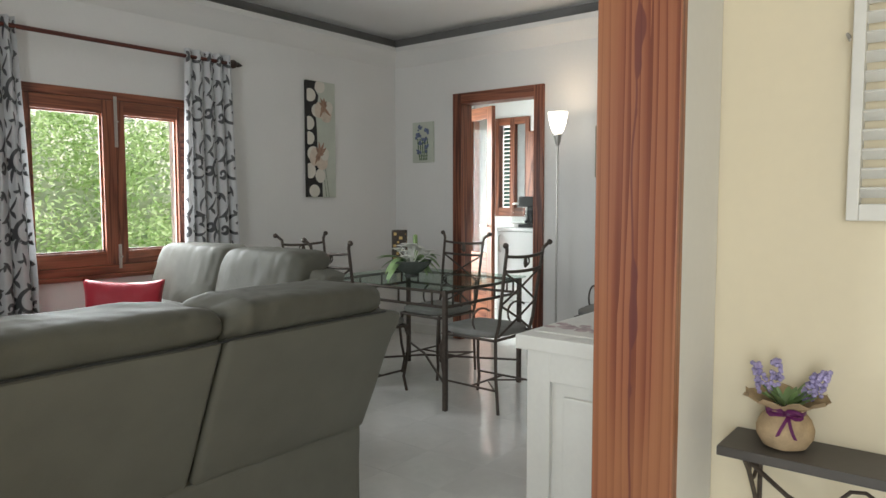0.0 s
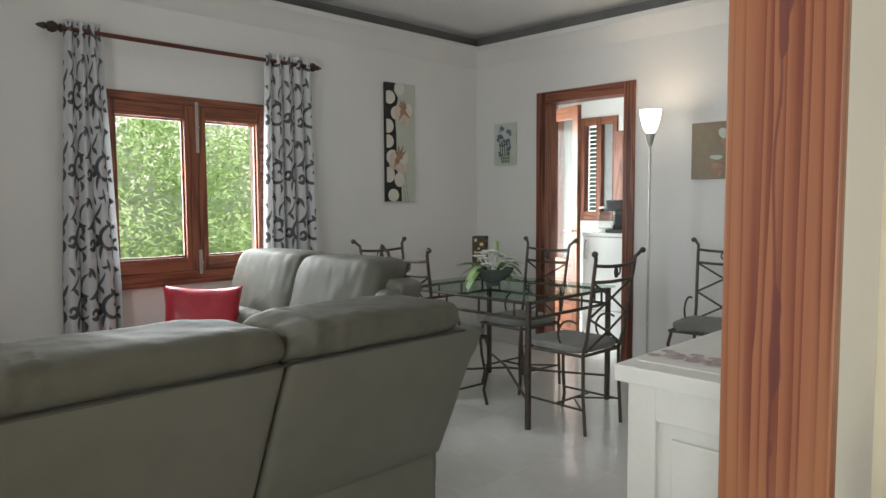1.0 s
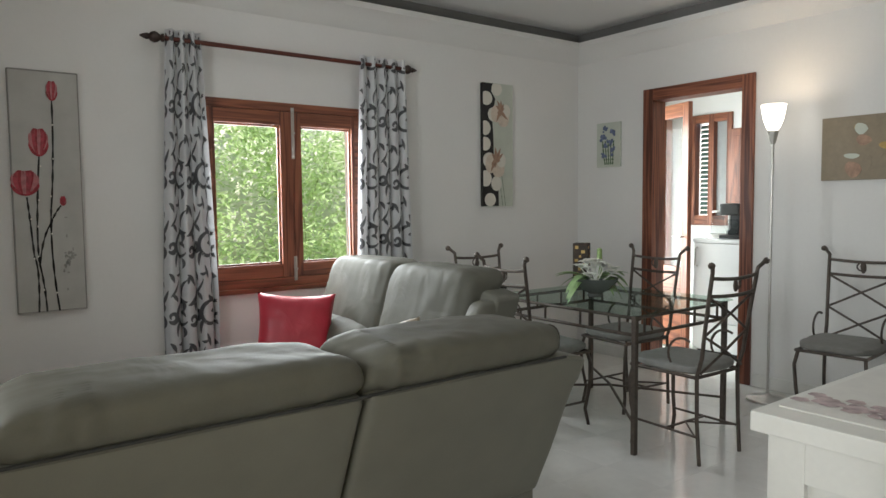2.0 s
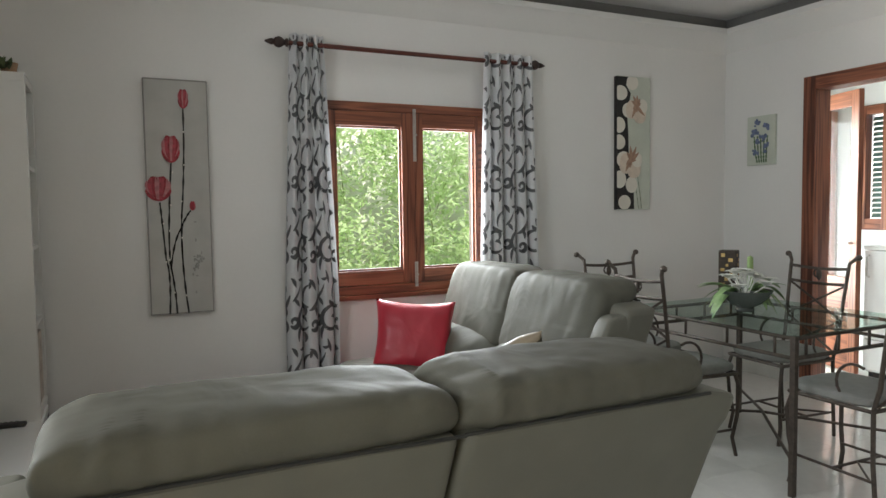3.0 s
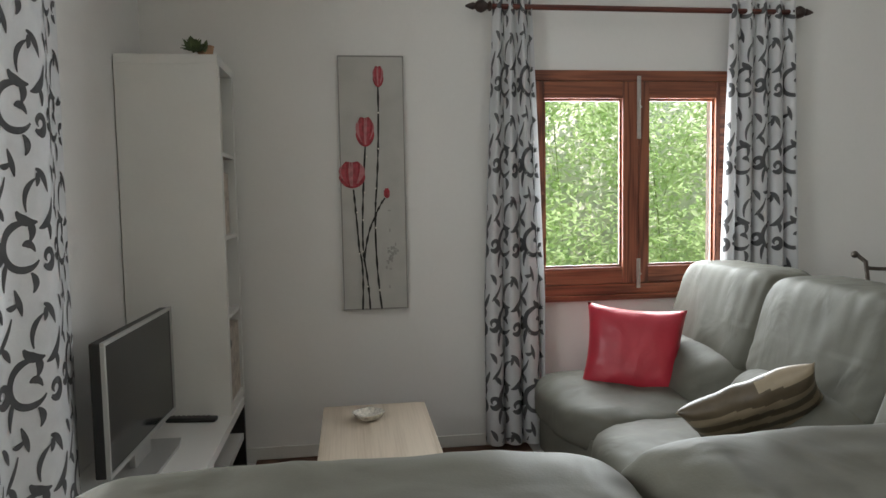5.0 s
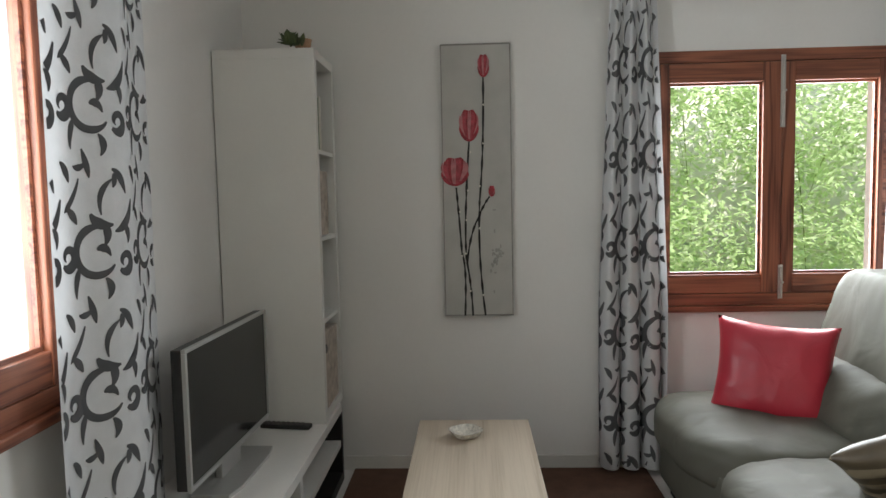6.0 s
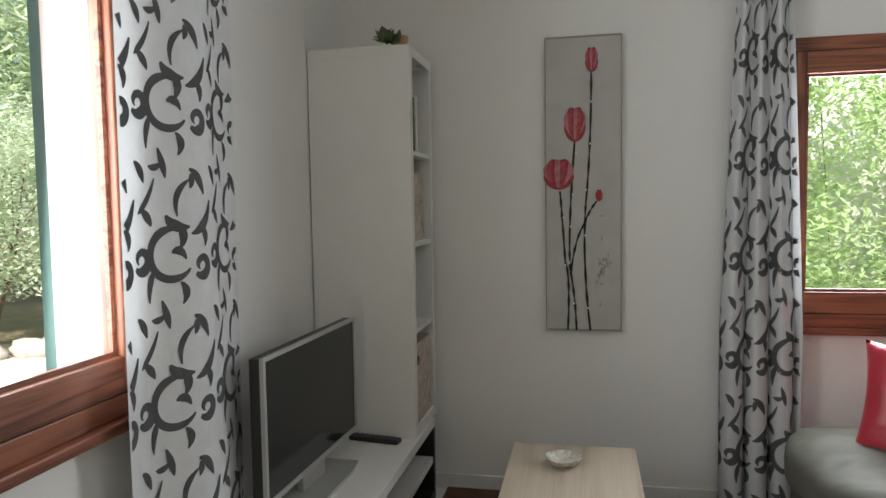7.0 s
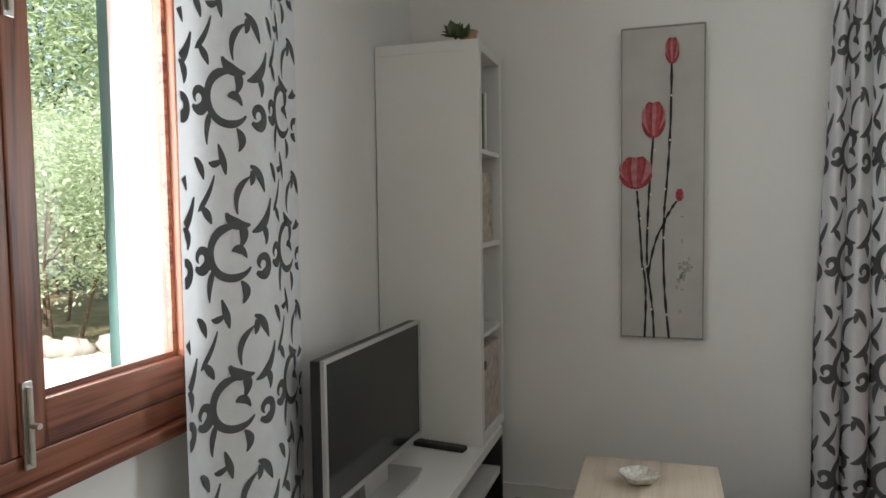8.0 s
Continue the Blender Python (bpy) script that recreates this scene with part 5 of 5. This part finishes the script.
# ---- hall: shelf, plant, louvred shutter ----
con = thing("wall_shelf", "dark grey wall shelf on scrolled iron brackets", "shelf", pose(-2.458, HY, 0.812))
part("board", boxes((0, 0.80, -0.145, 0.0, -0.02, 0.0), bevel=0.004), SHELFGREY, con)
for x in (0.05, 0.74):
    bm = bmesh.new()
    tube(bm, [(x, -0.13, -0.022), (x, -0.10, -0.05), (x, -0.05, -0.115), (x, -0.012, -0.17)], 0.005, 6)
    tube(bm, [(x, -0.008, -0.02), (x, -0.008, -0.20)], 0.005, 6)
    tube(bm, [(x, -0.065 + 0.028 * math.cos(a), -0.052 + 0.028 * math.sin(a)) for a in [radians(-200 + 30 * i) for i in range(13)]], 0.004, 6)
    part("bracket", bm, IRON, con)
bm = bmesh.new()
tube(bm, [(0.045, -0.10, -0.03), (0.12, -0.10, -0.085), (0.2, -0.10, -0.12), (0.3025, -0.10, -0.125), (0.405, -0.10, -0.12), (0.485, -0.10, -0.085), (0.56, -0.10, -0.03)], 0.005, 6)
for s in (-1, 1):
    tube(bm, [(0.3025 + s * 0.06 + 0.035 * math.cos(a) * s, -0.10, -0.08 + 0.035 * math.sin(a)) for a in [radians(-180 + 40 * i) for i in range(9)]], 0.004, 6)
part("front_scroll", bm, IRON, con)
pl = thing("potted_lavender", "lavender in a burlap-wrapped pot with a purple ribbon", "plant", pose(-2.351, HY - 0.072, 0.812) @ Matrix.Scale(1.62, 4))
bm = bmesh.new()
lathe(bm, [(0.016, 0), (0.024, 0.003), (0.031, 0.015), (0.032, 0.025), (0.028, 0.036), (0.022, 0.043), (0.020, 0.047)], 24, wobble=0.0006)
part("pot_wrap", bm, BURLAP, pl)
bm = bmesh.new()
rows = []
for i, (r, z) in enumerate(((0.020, 0.046), (0.028, 0.053), (0.045, 0.062), (0.046, 0.063), (0.028, 0.055), (0.016, 0.05))):
    rows.append([bm.verts.new(((r + 0.0035 * (i in (2, 3)) * math.sin(9 * k)) * math.cos(k * 0.2094), (r + 0.003 * math.sin(7 * k)) * math.sin(k * 0.2094), z + 0.0035 * (i in (2, 3)) * math.sin(4.3 * k))) for k in range(30)])
for q, r in zip(rows, rows[1:]):
    for k in range(30):
        bm.faces.new((q[k], q[(k + 1) % 30], r[(k + 1) % 30], r[k]))
part("frayed_collar", bm, BURLAP, pl)
bm = bmesh.new()
lathe(bm, [(0.0215, 0.041), (0.0225, 0.043), (0.0225, 0.047), (0.0212, 0.049)], 24)
for s in (-1, 1):
    prev = None
    for i in range(9):
        a = math.pi * 2 * i / 8
        c = Vector((s * (0.010 - 0.010 * math.cos(a)) + 0.004, -0.023 - 0.002 * math.sin(a), 0.044 + 0.005 * math.sin(a)))
        cur = (bm.verts.new(c), bm.verts.new(c + Vector((0, -0.002, 0.005))))
        if prev:
            bm.faces.new((prev[0], prev[1], cur[1], cur[0]))
        prev = cur
    prev = None
    for i in range(6):
        k = i / 5
        c = Vector((0.004 + s * 0.010 * k + 0.002, -0.024 - 0.009 * math.sin(k * 2.2), 0.044 - 0.024 * k))
        cur = (bm.verts.new(c), bm.verts.new(c + Vector((0.004, 0, 0))))
        if prev:
            bm.faces.new((prev[0], prev[1], cur[1], cur[0]))
        prev = cur
part("ribbon_bow", bm, RIBBON, pl)
rnd = random.Random(8)
bm = bmesh.new()
for i in range(26):
    a, r = rnd.uniform(0, 6.28), rnd.uniform(0.018, 0.042)
    leaf_blade(bm, (0.006 * math.cos(a), 0.006 * math.sin(a), 0.05), (r * math.cos(a), r * math.sin(a), 0.06 + rnd.uniform(0, 0.018)), 0.005, 0.0)
part("leaves", bm, FLEAF, pl)
for x, y, z, lean in ((-0.026, -0.004, 0.080, -0.012), (-0.012, 0.004, 0.087, -0.002), (0.033, -0.002, 0.080, 0.014), (0.022, 0.006, 0.073, 0.012)):
    bm = bmesh.new()
    for i in range(40):
        k = rnd.random()
        a = rnd.uniform(0, 6.28)
        r = 0.0072 * (1 - 0.5 * k)
        cushion(bm, x + lean * (k - 0.3) + r * math.cos(a), y + r * math.sin(a), z - 0.016 + 0.034 * k, 0.006, 0.006, 0.006, 2, 0.0, 3, i)
    spike = part("blossom_spike", bm, LAVENDER, pl)
    bm = bmesh.new()
    tube(bm, [(0.3 * x, 0.3 * y, 0.05), (x - lean * 0.3, y, z - 0.016)], 0.0012, 5)
    part("stalk", bm, FLEAF, spike)
shut = thing("louvred_shutter", "white louvred shutter on the cream wall", "shutter", pose(-2.269, HY - 0.036, 1.251) @ Matrix.Scale(1.3, 4))
bm = boxes((0, 0.016, 0, 0.026, 0, 0.62), (0.40, 0.416, 0, 0.026, 0, 0.62), (0.016, 0.40, 0, 0.026, 0, 0.024), (0.016, 0.40, 0, 0.026, 0.60, 0.62), bevel=0.002)
part("stile_frame", bm, WHITEPAINT, shut)
for i in range(21):
    z = 0.032 + 0.0272 * i
    bm = boxes((0.016, 0.40, -0.009, 0.009, -0.0022, 0.0022))
    bmesh.ops.transform(bm, matrix=pose(0, 0.013, z + 0.008, -42, 0, 0), verts=bm.verts)
    part("slat", bm, WHITEPAINT, shut)
bm = bmesh.new()
tube(bm, [(-0.006, 0.02, 0.262), (-0.006, -0.004, 0.262), (-0.002, -0.008, 0.252)], 0.0022, 6)
part("hook", bm, STEEL, shut)

# ---- kitchen doorway and kitchen ----
door = thing("door_1", "red pine door frame round the kitchen doorway", "door frame", pose(0, N, 0), kind="structure")
fw = 0.095
bm = boxes((DX0 - fw, DX0, -0.022, 0.002, 0, DZ + fw), (DX1, DX1 + fw, -0.022, 0.002, 0, DZ + fw), bevel=0.006)
part("architrave", bm, FRAMEWOOD, door)
part("head_architrave", boxes((DX0, DX1, -0.022, 0.002, DZ, DZ + fw), bevel=0.006), PINE_X, door)
part("jamb", boxes((DX0 - 0.03, DX0, 0.002, 0.14, 0, DZ), (DX1, DX1 + 0.03, 0.002, 0.14, 0, DZ)), FRAMEWOOD, door)
part("head_jamb", boxes((DX0 - 0.03, DX1 + 0.03, 0.002, 0.14, DZ, DZ + 0.03)), PINE_X, door)

KW, KN = -6.90, 10.05
# Wide gap below y 9.35 is unseen, added to let light in
setting("wall_kitchen_west", boxes((KW - 0.2, KW, 9.35, 9.50, 0, 3.0), (KW - 0.2, KW, 10.0, KN + 0.2, 0, 3.0), (KW - 0.2, KW, 9.50, 10.0, 2.15, 3.0), (KW - 0.2, KW, N + 0.14, 9.35, 2.3, 3.0)), PLASTER, "white kitchen wall with a garden doorway", "wall")
setting("wall_kitchen_north", boxes((KW, -6.58, KN, KN + 0.2, 0, 3.0), (-6.13, -3.6, KN, KN + 0.2, 0, 3.0), (-6.58, -6.13, KN, KN + 0.2, 0, 1.08), (-6.58, -6.13, KN, KN + 0.2, 2.2, 3.0)), PLASTER, "white tiled kitchen wall", "wall")
setting("wall_kitchen_east", boxes((-3.74, -3.6, N + 0.14, KN, 0, 3.0)), PLASTER, "plain kitchen wall", "wall")
setting("ceiling_kitchen", boxes((KW - 0.2, -3.6, N + 0.14, KN + 0.2, 2.55, 2.75)), CEILING, "white kitchen ceiling", "ceiling")
leafd = thing("door_2", "red pine glazed garden door standing open", "door", pose(-5.86, 8.93, 0, 0, 0, 160), kind="structure")
bm = boxes((0, 0.085, -0.02, 0.02, 0.02, 2.18), (0.37, 0.45, -0.02, 0.02, 0.02, 2.18), bevel=0.004)
part("stile", bm, FRAMEWOOD, leafd)
part("rail", boxes((0.085, 0.37, -0.02, 0.02, 2.06, 2.18), (0.085, 0.37, -0.02, 0.02, 0.02, 0.75), bevel=0.004), PINE_X, leafd)
pn = part("pane", boxes((0.085, 0.37, -0.003, 0.003, 0.75, 2.06)), GLASS, leafd)
pn.visible_shadow = False
bm = bmesh.new()
tube(bm, [(0.045, 0.02, 1.02), (0.045, 0.06, 1.02), (0.14, 0.06, 1.02)], 0.008, 6)
part("handle", bm, STEEL, leafd)
sheer = thing("sheer_curtain", "pale sheer curtain at the garden doorway", "curtain", pose(-6.866, 9.73, 2.20, 0, 0, 90))
bm = bmesh.new()
g = [[bm.verts.new(((i / 40 - 0.5) * 0.56, 0.022 * math.sin(i * 1.1), -j * 0.22)) for i in range(41)] for j in range(11)]
for q, r in zip(g, g[1:]):
    for i in range(40):
        bm.faces.new((q[i], q[i + 1], r[i + 1], r[i]))
part("cloth", bm, SHEER, sheer)
pinkc = thing("hanging_cloth", "pale pink cloth hanging beside the garden doorway", "cloth", pose(-6.81, 9.985, 2.18, 0, 0, 90))
bm = bmesh.new()
g = [[bm.verts.new(((i / 12 - 0.5) * 0.11, 0.012 * math.sin(i * 1.2), -j * 0.2)) for i in range(13)] for j in range(11)]
for q, r in zip(g, g[1:]):
    for i in range(12):
        bm.faces.new((q[i], q[i + 1], r[i + 1], r[i]))
part("cloth", bm, PINKCLOTH, pinkc)
kw = thing("window_3", "kitchen window with a wooden louvred shutter", "window", pose(-6.58, KN, 1.08), kind="structure")
part("window_frame", boxes((0, 0.05, -0.03, 0.06, 0, 1.12), (0.40, 0.45, -0.03, 0.06, 0, 1.12), (0.20, 0.26, -0.03, 0.06, 0.0, 1.12), bevel=0.004), FRAMEWOOD, kw)
# Grey panel added in the right pane to dull the bright outside
part("roller_blind", boxes((0.262, 0.398, 0.03, 0.036, 0.10, 1.04)), PANE_FILL, kw)
part("window_rail", boxes((0.05, 0.20, -0.028, 0.06, 1.04, 1.12), (0.26, 0.40, -0.028, 0.06, 1.04, 1.12), (0.05, 0.20, -0.028, 0.06, 0, 0.10), (0.26, 0.40, -0.028, 0.06, 0, 0.10), bevel=0.004), PINE_X, kw)
for i in range(20):
    bm = boxes((0.052, 0.198, -0.02, 0.02, -0.003, 0.003))
    bmesh.ops.transform(bm, matrix=pose(0, 0.08, 0.13 + 0.046 * i, 58, 0, 0), verts=bm.verts)
    part("slat", bm, SHUTTERGREEN, kw)
fr = thing("counter_fridge", "white enamel fridge with kitchen things on top", "fridge", pose(-5.85, 8.98, 0))
part("cabinet", boxes((0, 0.56, 0.03, 0.60, 0.04, 0.97), bevel=0.01), FRIDGE, fr)
part("top", boxes((-0.008, 0.568, 0.0, 0.61, 0.972, 1.005), bevel=0.006), FRIDGE, fr)
part("door", boxes((0.004, 0.556, 0.0, 0.028, 0.30, 0.966), bevel=0.006), FRIDGE, fr)
part("lower_door", boxes((0.004, 0.556, 0.0, 0.028, 0.06, 0.292), bevel=0.006), FRIDGE, fr)
part("plinth", boxes((0.02, 0.54, 0.05, 0.58, 0.0, 0.04)), BLACKPL, fr)
bm = bmesh.new()
tube(bm, [(0.04, -0.002, 0.93), (0.04, -0.03, 0.92), (0.04, -0.03, 0.78), (0.04, -0.002, 0.77)], 0.008, 6)
part("handle", bm, STEEL, fr)
ket = thing("kettle", "clear and white electric kettle", "kettle", pose(-5.77, 9.22, 1.005))
bm = bmesh.new()
lathe(bm, [(0.085, 0), (0.085, 0.03), (0.075, 0.035)], 20)
part("base", bm, WHITELAM, ket)
bm = bmesh.new()
lathe(bm, [(0.062, 0.036), (0.058, 0.12), (0.050, 0.22)], 20)
part("jug", bm, CRYSTAL, ket)
bm = bmesh.new()
lathe(bm, [(0.052, 0.221), (0.044, 0.236), (0.012, 0.242)], 20)
part("lid", bm, WHITELAM, ket)
bm = bmesh.new()
tube(bm, [(0.06, 0, 0.22), (0.11, 0, 0.20), (0.11, 0, 0.08), (0.075, 0, 0.05)], 0.011, 8)
part("handle", bm, WHITELAM, ket)
cof = thing("coffee_maker", "black drip coffee maker on the fridge", "coffee maker", pose(-5.595, 9.20, 1.005))
part("base", boxes((-0.09, 0.09, -0.10, 0.10, 0, 0.03), bevel=0.008), BLACKPL, cof)
part("tower", boxes((-0.085, 0.085, 0.02, 0.10, 0.03, 0.30), bevel=0.012), BLACKPL, cof)
part("filter_head", boxes((-0.088, 0.088, -0.10, 0.10, 0.20, 0.30), bevel=0.015), BLACKPL, cof)
bm = bmesh.new()
lathe(bm, [(0.05, 0), (0.062, 0.05), (0.05, 0.12), (0.04, 0.13)], 18, (0, -0.04, 0.035))
part("glass_jug", bm, CRYSTAL, cof)
cup = thing("wall_cupboard", "red pine kitchen cupboard door", "cupboard", pose(-5.97, KN - 0.33, 1.30))
part("body", boxes((0.0, 0.75, 0.0, 0.33, 0, 0.70), bevel=0.003), FRAMEWOOD, cup)
for x in (0.005, 0.38):
    d = part("door", boxes((x, x + 0.365, -0.02, -0.001, 0.005, 0.695), bevel=0.004), FRAMEWOOD, cup)
    part("door_panel", boxes((x + 0.06, x + 0.305, -0.028, -0.02, 0.07, 0.63), bevel=0.004), FRAMEWOOD, d)

# ---- outside ----
setting("ground", boxes((-70, 60, -70, 70, -0.40, -0.25)), SOIL, "dry garden earth out to the horizon", "ground")
bm = bmesh.new()
pts = [(-6.4, S - 0.23), (1.0, S - 0.23), (1.0, -6.0), (-5.4, -5.8), (-7.4, -3.4), (-9.0, -1.6), (-10.6, 0.4), (-11.4, 2.0), (-9.4, 3.6), (-6.9, 3.4)]
f = bm.faces.new([bm.verts.new((x, y, -0.25)) for x, y in pts])
r = bmesh.ops.extrude_face_region(bm, geom=[f])
bmesh.ops.translate(bm, vec=(0, 0, 0.15), verts=[g for g in r["geom"] if isinstance(g, bmesh.types.BMVert)])
setting("patio", bm, PATIO, "sunlit pale concrete patio", "patio")
setting("outside_wall", boxes((W - 0.225, W - 0.204, S - 0.20, WX0 - 0.02, -0.2, 3.0), (W - 0.225, W - 0.204, WX1 + 0.02, N, -0.2, 3.0)), RENDERWHITE, "white rendered outer wall face", "wall")
# Unseen overhang, added to block direct sun at both windows
setting("roof_eave", boxes((W - 0.6, W - 0.23, S - 0.7, N + 2, 2.85, 3.0), (W - 0.23, -3.2, S - 0.7, S - 0.235, 2.85, 3.0)), RENDERWHITE, "unseen white overhang added to keep direct sun off the windows", "roof")


setting("garden_wall", boxes((-11.9, -11.7, 3.0, 22.0, -0.25, 3.9)), RENDERWHITE, "sunlit white garden wall behind the shrubs", "wall")


def garden_shutter(m, label):
    sh_ = thing("window_shutter", label, "shutter", m, group="green shutters")
    part("stile", boxes((0, 0.06, 0, 0.035, 0, 1.25), (0.46, 0.52, 0, 0.035, 0, 1.25), bevel=0.003), SHUTTERGREEN, sh_)
    part("rail", boxes((0.06, 0.46, 0, 0.035, 0, 0.08), (0.06, 0.46, 0, 0.035, 1.17, 1.25), bevel=0.003), SHUTTERGREEN, sh_)
    for i in range(22):
        bm = boxes((0.06, 0.46, -0.018, 0.018, -0.003, 0.003))
        bmesh.ops.transform(bm, matrix=pose(0, 0.018, 0.105 + 0.049 * i, 40, 0, 0), verts=bm.verts)
        part("slat", bm, SHUTTERGREEN, sh_)


garden_shutter(pose(SX0 - 0.004, S - 0.234, 0.80, 0, 0, 180), "green louvred shutter folded open outside")


def crown(bm, rnd, clumps, n, size, aspect):
    """Many small folded leaves round clump centres (x, y, z, radius)."""
    for i in range(n):
        cx, cy, cz, cr = clumps[rnd.randrange(len(clumps))]
        d = Vector((rnd.gauss(0, 1), rnd.gauss(0, 1), rnd.gauss(0, 1))).normalized() * cr * rnd.random() ** 0.45
        c = Vector((cx, cy, cz)) + d
        a, e = rnd.uniform(0, 6.28), rnd.uniform(-0.9, 0.5)
        t = Vector((math.cos(a) * math.cos(e), math.sin(a) * math.cos(e), math.sin(e)))
        s = t.cross(Vector((rnd.gauss(0, 0.3), rnd.gauss(0, 0.3), 1))).normalized()
        l, w = size * rnd.uniform(0.6, 1.3), size * aspect * rnd.uniform(0.7, 1.2)
        v = [bm.verts.new(c), bm.verts.new(c + t * l * 0.5 + s * w), bm.verts.new(c + t * l), bm.verts.new(c + t * l * 0.5 - s * w)]
        bm.faces.new(v)


def shrub(label, m, height, spread, trunks, leaves, size, aspect, seed, material, low=0.25, stem=0.05, clump=(0.15, 0.34), name="tree"):
    rnd = random.Random(seed)
    tr = thing(name, label, name, m, group="garden trees")
    clumps = []
    bm = bmesh.new()
    for k in range(trunks):
        a = k * 2.4 + rnd.random()
        x, y = 0.25 * spread * math.cos(a) * (trunks > 1), 0.25 * spread * math.sin(a) * (trunks > 1)
        tip = (x * 2 + rnd.uniform(-0.3, 0.3), y * 2 + rnd.uniform(-0.3, 0.3), height * rnd.uniform(0.7, 0.95))
        mid = ((x + tip[0]) / 2 + rnd.uniform(-0.15, 0.15), (y + tip[1]) / 2, tip[2] * 0.5)
        tube(bm, [(x, y, -0.1), mid, tip], stem * height / 3, 7, 0.008)
        for j in range(4):
            b = rnd.uniform(0, 6.28)
            q = (mid[0] + spread * 0.45 * math.cos(b), mid[1] + spread * 0.45 * math.sin(b), mid[2] + rnd.uniform(0.1, 0.4) * height)
            tube(bm, [mid, ((mid[0] + q[0]) / 2, (mid[1] + q[1]) / 2, (mid[2] + q[2]) / 2 + 0.08), q], stem * 0.45 * height / 3, 6, 0.004)
    part("trunk", bm, CANE if material == LEAF else BARK, tr)
    for j in range(56):
        b, r = rnd.uniform(0, 6.28), spread * rnd.random() ** 0.5
        z = height * rnd.uniform(low, 1.0)
        clumps.append((r * math.cos(b), r * math.sin(b), z, rnd.uniform(*clump) * spread))
    bm = bmesh.new()
    crown(bm, rnd, clumps, leaves, size, aspect)
    part("crown", bm, material, tr)
    return tr


for i, (x, y, h, sp) in enumerate(((-10.0, 5.4, 3.4, 0.8), (-10.2, 6.4, 3.6, 0.8), (-10.0, 7.4, 3.6, 0.8), (-10.2, 8.4, 3.7, 0.8), (-10.1, 9.4, 3.4, 0.8), (-10.3, 10.6, 2.5, 0.8), (-10.0, 4.4, 3.2, 0.8))):
    shrub("tall bamboo-like shrub with narrow bright leaves", pose(x, y, -0.25), h, sp, 1, 9500, 0.105, 0.17, 40 + i, LEAF, 0.03, 0.0025, (0.4, 0.7))
for i, (x, y, h, sp) in enumerate(((-9.9, -2.7, 2.7, 1.15), (-11.4, -1.2, 2.6, 1.1), (-8.6, -4.4, 2.6, 1.1), (-12.2, 0.8, 2.6, 1.1), (-11.2, -4.2, 3.0, 1.2), (-12.8, -2.2, 3.0, 1.2))):
    shrub("rounded grey-green garden shrub on short trunks", pose(x, y, -0.25), h, sp, 2, 13000, 0.075, 0.27, 70 + i, LEAF_DARK, 0.28, 0.03, (0.3, 0.45))
for i, (x, y, h, sp) in enumerate(((-14.0, -7.0, 8.5, 2.6), (-17.5, -4.5, 8.5, 2.8), (-11.5, -9.5, 8.5, 2.6), (-20.0, -9.5, 9.5, 3.0), (-16.0, -0.5, 8.0, 2.6))):
    shrub("tall pine tree behind the garden", pose(x, y, -0.25), h, sp, 1, 30000, 0.22, 0.15, 90 + i, LEAF_DARK, 0.20, 0.02, (0.35, 0.55))
rnd = random.Random(77)
for i in range(34):
    bm = bmesh.new()
    s = rnd.uniform(0.16, 0.34)
    cushion(bm, 0, 0, 0, s * rnd.uniform(0.9, 1.6), s, s * 0.75, 2.6, s * 0.16, 8, i, 5)
    st = tagged(new("garden_stone", mesh_of("garden_stone", bm, STONE)), "pale rough stone edging the flower bed", "stone", "garden stones")
    k = (i - 17) * 0.2
    st.matrix_world = pose(-9.0 + 0.62 * k + rnd.uniform(-0.1, 0.1), -1.6 - 0.78 * k + rnd.uniform(-0.1, 0.1), -0.05 + rnd.uniform(-0.02, 0.05), rnd.uniform(-15, 15), rnd.uniform(-15, 15), rnd.uniform(0, 180))

# ---- floor tiles, last ----
floor_ob = bpy.data.objects["floor"]
T = 0.335
bm = boxes((0.0005, T - 0.0005, 0.0005, T - 0.0005, -0.006, 0.0), bevel=0.0003)
tile_mesh = mesh_of("tile", bm, TILE)
bm_rest = bmesh.new()
for i in range(22):
    for j in range(28):
        x, y = W + 0.012 + T * i - 0.34, N - 0.012 - T * (j + 1) + 1.68
        if x + T > HALL_E:
            continue
        if W - 0.3 < x < -1.5 and 4.9 < y < 8.4 or (W < x < -4.9 and 3.2 < y < 4.9):
            t = new("tile", tile_mesh)
            t.parent = floor_ob
            t.location = (x, y, 0)
        elif y > HALL_S - 0.2:
            box(bm_rest, x + 0.0005, x + T - 0.0005, y + 0.0005, y + T - 0.0005, -0.006, 0.0)
rest = part("tile_field", bm_rest, TILE, floor_ob)
tagged(rest, kind="stuff")
